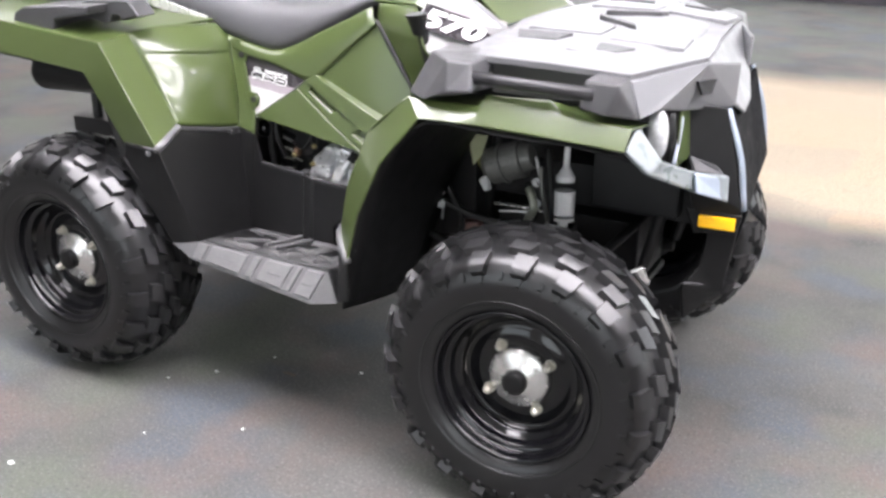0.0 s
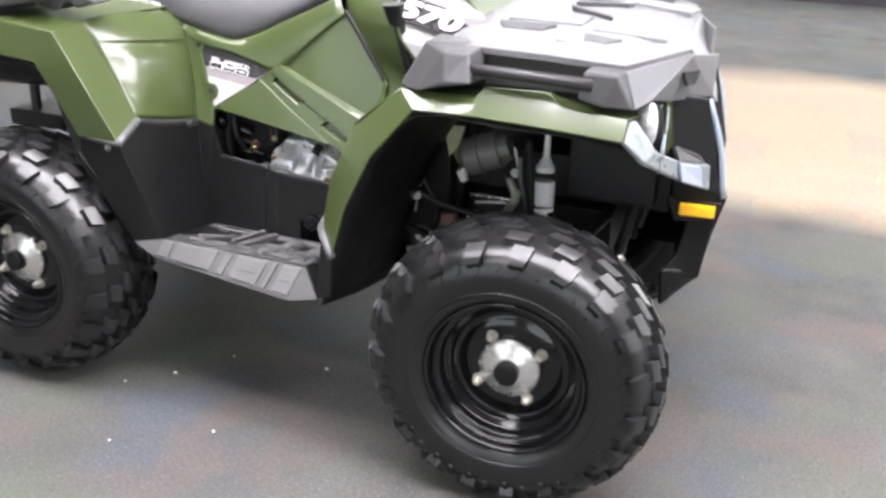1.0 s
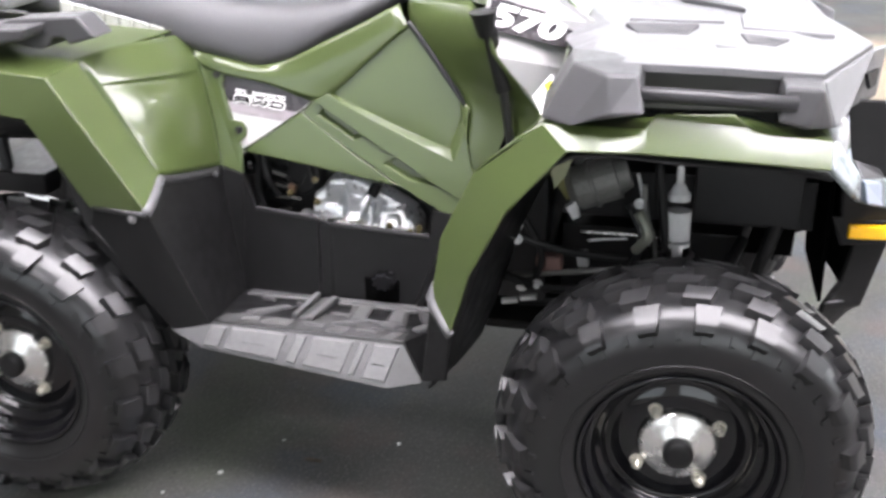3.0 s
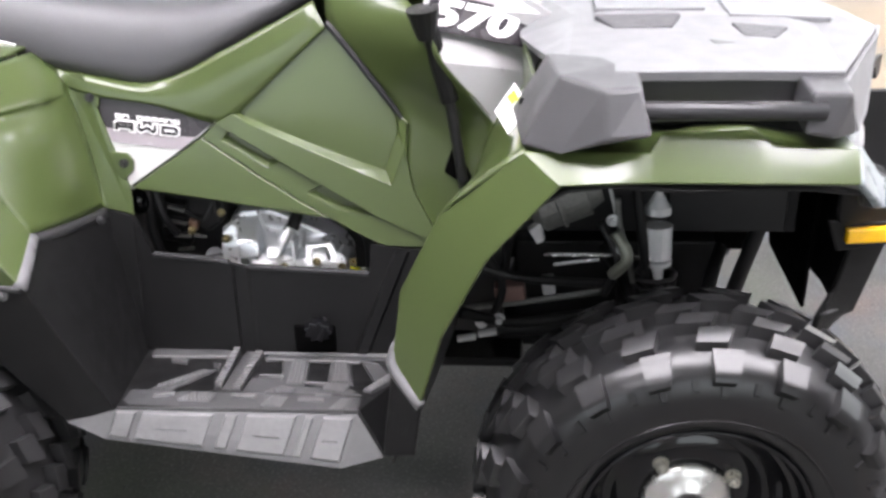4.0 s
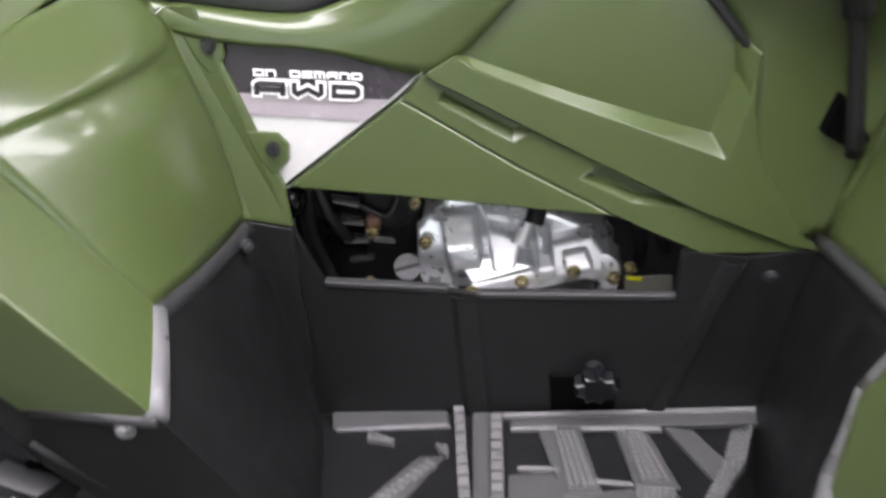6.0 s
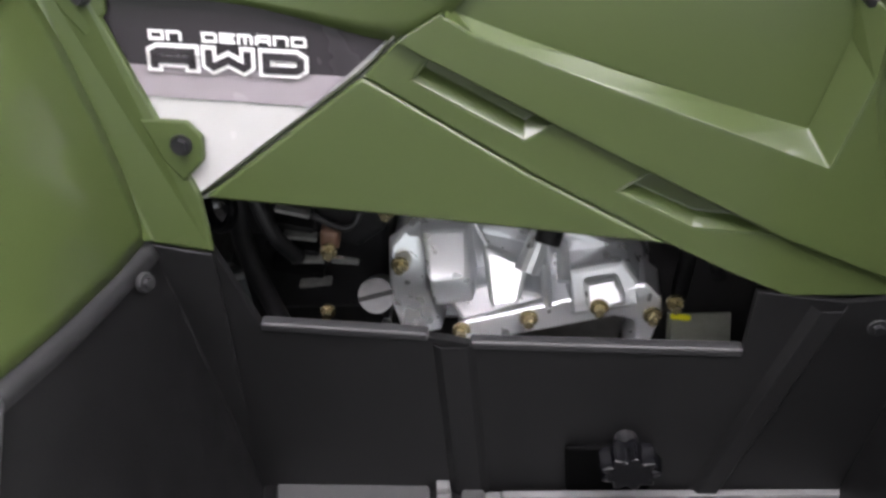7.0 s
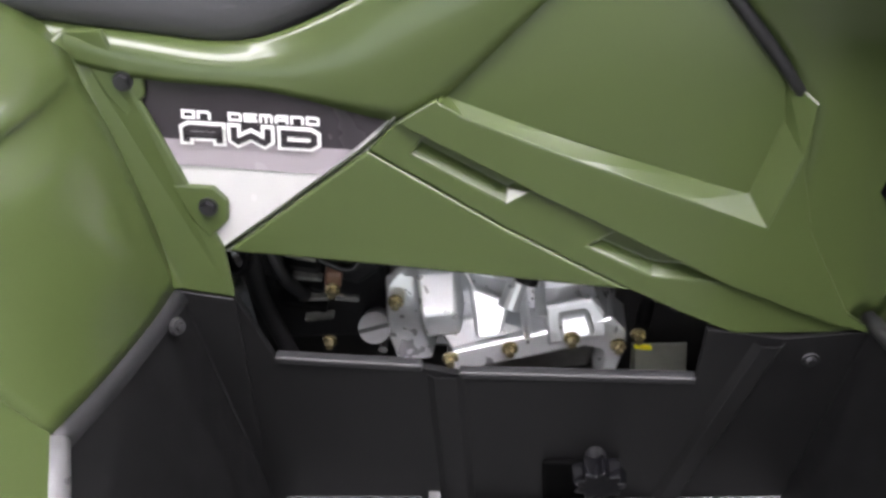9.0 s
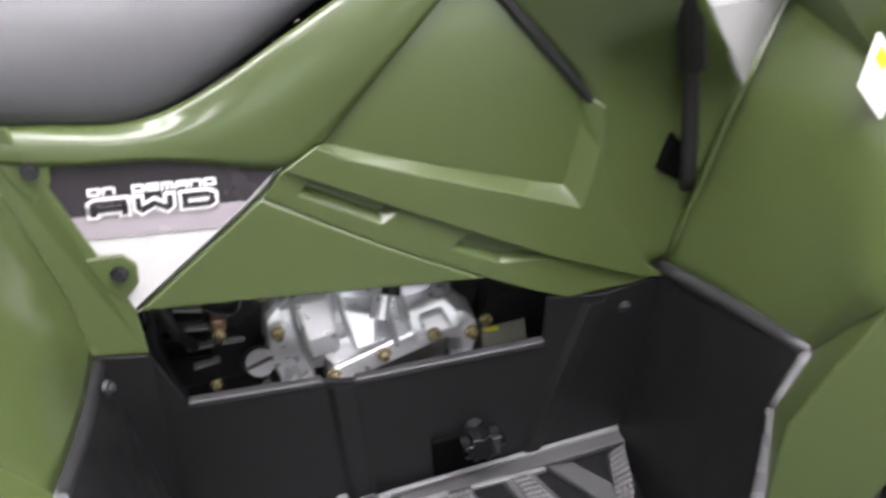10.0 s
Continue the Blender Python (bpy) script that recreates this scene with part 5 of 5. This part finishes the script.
PALE = material("pale_blue_grey_plastic", (0.25, 0.29, 0.34), 0.35, vary=0.05, grain=0.1)
pair("bumper_pad", lambda: thick_quad([(.268, -.338, .732), (.314, -.272, .712), (.322, -.271, .662), (.277, -.345, .694)], (-.012, .022, 0)), PALE, label="pale blue-grey bumper pad", bevel=0.004)
pair("bumper_clip", lambda: thick_quad([(.250, -.312, .760), (.300, -.284, .738), (.314, -.272, .716), (.266, -.330, .734)], (-.012, .020, -.004)), GREY, label="grey plastic clip above the bumper pad", bevel=0.003)


def bumper_seam():
    bm = bmesh.new()
    hose(bm, [(.250, -.272, .468), (.285, -.236, .458), (.321, -.198, .446)], .003, 6, 3)
    return bm


pair("bumper_seam", bumper_seam, GREY, label="pale seam of the bumper", smooth=True)


def lamp_slot():
    return hose(bmesh.new(), [(.214, -.352, .850), (.221, -.356, .805), (.219, -.350, .756)], .008, 10, 4)


pair("headlight_housing", lamp_slot, DARK, label="black headlight housing edge", smooth=True)


def lamp_strip():
    return hose(bmesh.new(), [(.227, -.316, .836), (.231, -.338, .798), (.236, -.382, .758)], .004, 8, 4)


pair("headlight_edge", lamp_strip, PALE, label="thin pale edge beside the headlight", smooth=True)
pair("headlight_cheek", lambda: sheet([(.224, -.318, .848), (.226, -.268, .850), (.240, -.280, .748), (.238, -.372, .752)], [(0, 1, 2, 3)]), GREEN, label="green inner side beside the headlight", thick=0.004)
# highlight on the black front edge, drawn as a pale blue-grey strip
pair("bumper_edge_highlight", lambda: hose(bmesh.new(), [(.298, -.238, .844), (.335, -.243, .745), (.352, -.243, .640)], .0065, 8, 4), PALE, label="rounded front edge of the bumper, coloured pale for its highlight", smooth=True)

# ---- front suspension and frame ----
def front_works():
    bm = bmesh.new()
    block(bm, pose(-.02, 0, .60), .50, .26, .10)
    block(bm, pose(-.08, 0, .44), .36, .22, .16)
    block(bm, pose(.10, 0, .70), .20, .34, .26)
    block(bm, pose(-.33, 0, .60), .10, .40, .44)
    for s in (-1, 1):
        rod(bm, (-.30, s * .13, .40), (-.22, s * .16, .84), .014)
        rod(bm, (-.25, s * .14, .84), (.22, s * .16, .82), .014)
        rod(bm, (.22, s * .16, .82), (.12, s * .15, .40), .014)
        rod(bm, (-.34, s * .16, .36), (.12, s * .15, .38), .016)
    return bm


part("front_frame", front_works(), DARK, atv, "black tubular front frame", bevel=0.006)


# black sheet added across the front end to stand for its shade
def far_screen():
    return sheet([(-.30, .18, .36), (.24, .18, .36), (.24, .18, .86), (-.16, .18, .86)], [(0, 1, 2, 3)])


part("front_shade_sheet", far_screen(), VOID, atv, "black sheet added for the shade inside the front end", thick=0.006)


# black sheet in place of the shade behind the bumper
part("bumper_back_shade", sheet([(.262, -.13, .40), (.262, .13, .40), (.240, .20, .80), (.240, -.20, .80)], [(0, 1, 2, 3)]), VOID, atv, "black sheet standing for the shade behind the bumper", thick=0.006)


def bar(a, b, r):
    return lambda: rod(bmesh.new(), a, b, r)


for x0 in (-.10, .10):
    twice("suspension_arm", bar((x0, -.15, .385), (0, -.42, .27), .013), DARK, atv, label="black suspension arm", smooth=True)
    twice("suspension_arm", bar((x0, -.15, .53), (0, -.42, .42), .011), DARK, atv, label="black suspension arm", smooth=True)
twice("steering_knuckle", bar((0, -.42, .25), (0, -.42, .44), .022), DARK, atv, label="black steering knuckle", smooth=True)
twice("tie_rod", bar((-.07, -.16, .45), (-.09, -.42, .36), .008), DARK, atv, label="black tie rod", smooth=True)
twice("drive_shaft", bar((0, -.12, .33), (0, -.44, .305), .018), DARK, atv, label="black drive shaft", smooth=True)


def shock():
    bm = bmesh.new()
    a, b = Vector((-.032, -.25, .785)), Vector((-.024, -.285, .420))
    rod(bm, a, a.lerp(b, .30), .007)
    rod(bm, a.lerp(b, .29), a.lerp(b, .34), .009, .019)
    rod(bm, a.lerp(b, .34), a.lerp(b, .375), .021)
    rod(bm, a.lerp(b, .43), a.lerp(b, .58), .024)
    rod(bm, a.lerp(b, .595), a.lerp(b, .615), .025)
    rod(bm, a.lerp(b, .615), b, .012)
    return bm


def coil():
    bm = bmesh.new()
    a, b = Vector((-.032, -.25, .785)), Vector((-.024, -.285, .420))
    d = (b - a).normalized()
    u = d.orthogonal().normalized()
    w = d.cross(u)
    hose(bm, [a.lerp(b, .64 + .34 * k / 72) + .030 * (math.cos(k * math.pi / 4) * u + math.sin(k * math.pi / 4) * w) for k in range(73)], .0055, 6, 1)
    return bm


sh, sh2 = twice("shock_absorber", shock, BRIGHT, atv, label="bright steel shock absorber")
part("coil_spring", coil(), DARK, sh, "black coil spring", smooth=True)
part("coil_spring", flip(coil()), DARK, sh2, "black coil spring", smooth=True)
bm = bmesh.new()
c = Vector((-.175, -.235, .665))
ax = Vector((.82, .10, .30)).normalized()
rod(bm, c - ax * .050, c + ax * .032, .043, .043, 24)
rod(bm, c + ax * .032, c + ax * .056, .036, .028, 24)
rod(bm, c - ax * .064, c - ax * .050, .028, .041, 20)
rod(bm, c - ax * .02, c - ax * .012, .048, .048, 24)
part("steering_motor", bm, GUNMETAL, atv, "grey round steering motor", bevel=0.002)
bm = bmesh.new()
block(bm, pose(-.245, -.24, .66, 0, -35, 0), .03, .004, .07)
part("motor_bracket", bm, material("olive_bracket", (0.20, 0.20, 0.07), .45), atv, "olive metal bracket", bevel=0.001)
bm = bmesh.new()
block(bm, pose(-.267, -.245, .492, 0, -8, 0), .052, .03, .030)
part("fuse_box", bm, material("dull_red_box", (0.30, 0.18, 0.16), .5), atv, "dull red box on the frame", bevel=0.004)
for pts, r, mt in (([(-.07, -.27, .72), (-.055, -.28, .62), (-.035, -.29, .50)], .009, BLACK), ([(-.21, -.24, .56), (-.12, -.25, .565), (-.04, -.25, .56)], .004, STEEL), ([(-.33, -.28, .56), (-.24, -.27, .53), (-.10, -.25, .51)], .008, DARK),
                   ([(-.30, -.26, .72), (-.32, -.28, .62), (-.28, -.27, .52), (-.30, -.26, .44)], .007, DARK), ([(-.12, -.26, .63), (-.09, -.28, .57), (-.11, -.27, .50)], .007, DARK), ([(-.35, -.30, .48), (-.26, -.28, .45), (-.12, -.28, .47)], .010, BLACK)):
    bm = bmesh.new()
    hose(bm, pts, r)
    part("hose", bm, mt, atv, smooth=True)
bm = bmesh.new()
block(bm, pose(-.202, -.245, .505, 0, -8, 0), .022, .02, .032)
part("wire_plug", bm, BRIGHT, atv, "bright metal plug beside the red box", bevel=0.003)
bm = bmesh.new()
hose(bm, [(-.100, -.30, .632), (-.086, -.31, .612), (-.080, -.315, .590), (-.092, -.31, .570), (-.100, -.30, .556)], .010, 8, 4)
part("steering_arm", bm, DULL, atv, "dull metal curved steering arm", smooth=True)
bm = bmesh.new()
hex_bolt(bm, (-.365, -.25, .540), .011, .012)
part("frame_bolt", bm, BRIGHT, atv, "bright frame bolt")
for x, z in ((-.343, .406), (-.305, .417)):
    bm = bmesh.new()
    rod(bm, (x - .016, -.262, z - .003), (x + .016, -.262, z + .003), .007, .007, 10)
    part("hose_clamp", bm, BRIGHT, atv, "bright hose clamp")
bm = bmesh.new()
prism(bm, [(-.240, .622), (-.222, .592), (-.208, .600), (-.216, .640)], -.262, -.275, .8)
part("motor_plate", bm, BRIGHT, atv, "bright bent plate on the steering motor", bevel=0.002)
for pts, r in (([(-.194, -.25, .546), (-.155, -.25, .552), (-.118, -.25, .556)], .003), ([(-.107, -.25, .690), (-.098, -.25, .655), (-.086, -.25, .600), (-.074, -.25, .545)], .0032), ([(-.344, -.25, .600), (-.340, -.25, .56), (-.345, -.25, .50)], .0032), ([(-.093, -.25, .668), (-.088, -.255, .62), (-.070, -.26, .56), (-.061, -.26, .52)], .006), ([(-.365, -.24, .450), (-.24, -.24, .468), (-.107, -.24, .490)], .006)):
    bm = bmesh.new()
    hose(bm, pts, r)
    part("brake_line", bm, BRIGHT if r < .004 else GUNMETAL, atv, "thin metal brake line", smooth=True)
# inner panel far paler than the body green, its light put into the colour
bm = sheet([(-.277, -.25, .722), (-.226, -.25, .722), (-.240, -.25, .676), (-.262, -.25, .648)], [(0, 1, 2, 3)])
part("inner_panel", bm, material("lit_green_panel", (0.42, 0.45, 0.28), .4), atv, "green inner body panel seen through the arch, coloured as if lit", thick=0.004)
for x, y, z in ((-.325, -.29, .585), (-.325, -.29, .555), (-.315, -.29, .455), (-.285, -.285, .46), (-.085, -.285, .595), (-.100, -.255, .632), (-.367, -.25, .569), (.13, -.30, .47), (.16, -.30, .46)):
    bm = bmesh.new()
    hex_bolt(bm, (x, y, z), .007, .012)
    part("frame_bolt", bm, BRIGHT, atv, "bright frame bolt")
bm = bmesh.new()
block(bm, pose(.150, -.27, .455, 0, -25, 30), .05, .012, .05)
part("tow_bracket", bm, STEEL, atv, "bright metal bracket", bevel=0.006)
bm = bmesh.new()
block(bm, pose(-.62, 0, .325), .75, .44, .02)
block(bm, pose(-.10, 0, .33), .40, .30, .02)
part("skid_plate", bm, BLACK, atv, "black plastic skid plate", bevel=0.006)

# ---- rear end ----
bm = bmesh.new()
rod(bm, (-1.645, -.275, .735), (-1.18, -.24, .745), .055, .055, 28)
rod(bm, (-1.66, -.276, .735), (-1.645, -.275, .735), .045, .055, 28)
part("muffler", bm, BLACK, atv, "matt black muffler", bevel=0.004)
bm = bmesh.new()
block(bm, pose(-1.43, 0, .60), .18, .62, .045)
block(bm, pose(-1.30, 0, .46), .50, .24, .26)
block(bm, pose(-1.12, 0, .62), .20, .34, .46)
for s in (-1, 1):
    rod(bm, (-1.45, s * .28, .60), (-1.46, s * .27, .72), .014)
    rod(bm, (-1.06, s * .17, .40), (-1.30, s * .46, .30), .016)
    rod(bm, (-1.5, s * .17, .40), (-1.30, s * .46, .30), .016)
    rod(bm, (-1.28, s * .25, .70), (-1.29, s * .40, .36), .026)
    rod(bm, (-1.3, 0, .33), (-1.3, s * .46, .318), .02)
    rod(bm, (-1.05, s * .15, .84), (-1.62, s * .15, .86), .015)
part("rear_frame", bm, DARK, atv, "black rear frame and suspension", bevel=0.005)


def rear_rack_foot():
    bm = bmesh.new()
    prism(bm, [(-1.425, .945), (-1.441, .903), (-1.405, .889), (-1.300, .886), (-1.283, .937), (-1.165, .957), (-1.155, .978), (-1.258, .972), (-1.391, .961)], -.522, -.40)
    return bm


def rear_rack_corner():
    bm = bmesh.new()
    prism(bm, [(-1.270, .968), (-1.270, .945), (-1.178, .928), (-1.158, .933), (-1.147, .950), (-1.125, .950), (-1.115, .938), (-1.058, .953), (-1.092, .990), (-1.226, .981)], -.462, -.40)
    return bm


twice("rear_rack_foot", rear_rack_foot, GREY, atv, label="mid-grey moulded foot of the rear rack", bevel=0.005)
twice("rear_rack_corner", rear_rack_corner, GREY, atv, label="mid-grey moulded rear rack corner with a notch", bevel=0.005)
bm = bmesh.new()
block(bm, pose(-1.56, 0, .985), .46, .66, .03)
part("rear_rack_deck", bm, HOOD, atv, "pale grey rear rack deck", bevel=0.01)


def rear_liner():
    return loft([[(-1.085, -.54, .60), (-1.11, -.54, .68), (-1.165, -.545, .81), (-1.35, -.545, .835), (-1.6, -.545, .85)],
                 [(-1.00, -.40, .56), (-1.06, -.40, .70), (-1.15, -.40, .82), (-1.35, -.40, .85), (-1.6, -.40, .86)],
                 [(-.98, -.26, .50), (-1.05, -.26, .70), (-1.15, -.26, .82), (-1.35, -.26, .85), (-1.6, -.26, .86)]], 3, 3)


twice("rear_wheel_liner", rear_liner, BLACK, atv, label="black plastic inner fender liner", smooth=True, thick=0.004)


def knee_back():
    return loft([[(-.93, -.545, .42), (-1.0, -.54, .52), (-1.085, -.54, .62)], [(-.93, -.40, .38), (-.99, -.40, .50), (-1.05, -.40, .62)], [(-.93, -.27, .36), (-.98, -.27, .50), (-1.03, -.27, .62)]], 3, 3)


twice("knee_back", knee_back, BLACK, atv, label="black plastic back of knee panel", smooth=True, thick=0.004)
# maker's mark on the seat side: plain pale bars
bm = bmesh.new()
for k in range(7):
    block(bm, pose(-1.275 + .032 * k, -.2200 + .0011 * k, .957 - .0076 * k, 14, 13, 0), .029, .003, .030)
part("seat_print", bm, WHITE, atv, "white printed bars on the seat side")

# ---- small litter on the floor ----
random.seed(4)
for x, y, r in ((-.597, -.246, .006), (-.95, -.43, .007), (-1.079, -.99, .010), (-.86, -.29, .004), (-.70, -.62, .004), (-1.04, -.52, .004), (-.42, -.95, .004), (.2, -.95, .004), (.35, -1.2, .004), (-.2, -1.0, .003), (-.9, -.75, .003)):
    bm = bmesh.new()
    bmesh.ops.create_icosphere(bm, subdivisions=1, radius=r, matrix=Matrix.Translation((x, y, .003)) @ Matrix.Diagonal((1, .7, .4, 1)))
    for v in bm.verts:
        v.co += Vector((random.uniform(-1, 1), random.uniform(-1, 1), 0)) * r * .3
    tagged(part("paper_scrap", bm, WHITE), "tiny white scrap lying on the carpet", "litter", "scraps on the floor")
bm = sheet([(-.790, -.349, .003), (-.778, -.342, .006), (-.762, -.346, .008), (-.745, -.343, .004), (-.748, -.350, .003), (-.766, -.353, .005)], [(0, 1, 2, 3, 4, 5)])
tagged(part("dry_leaf", bm, LEAF, thick=0.001), "brown dry leaf lying on the carpet", "leaf")
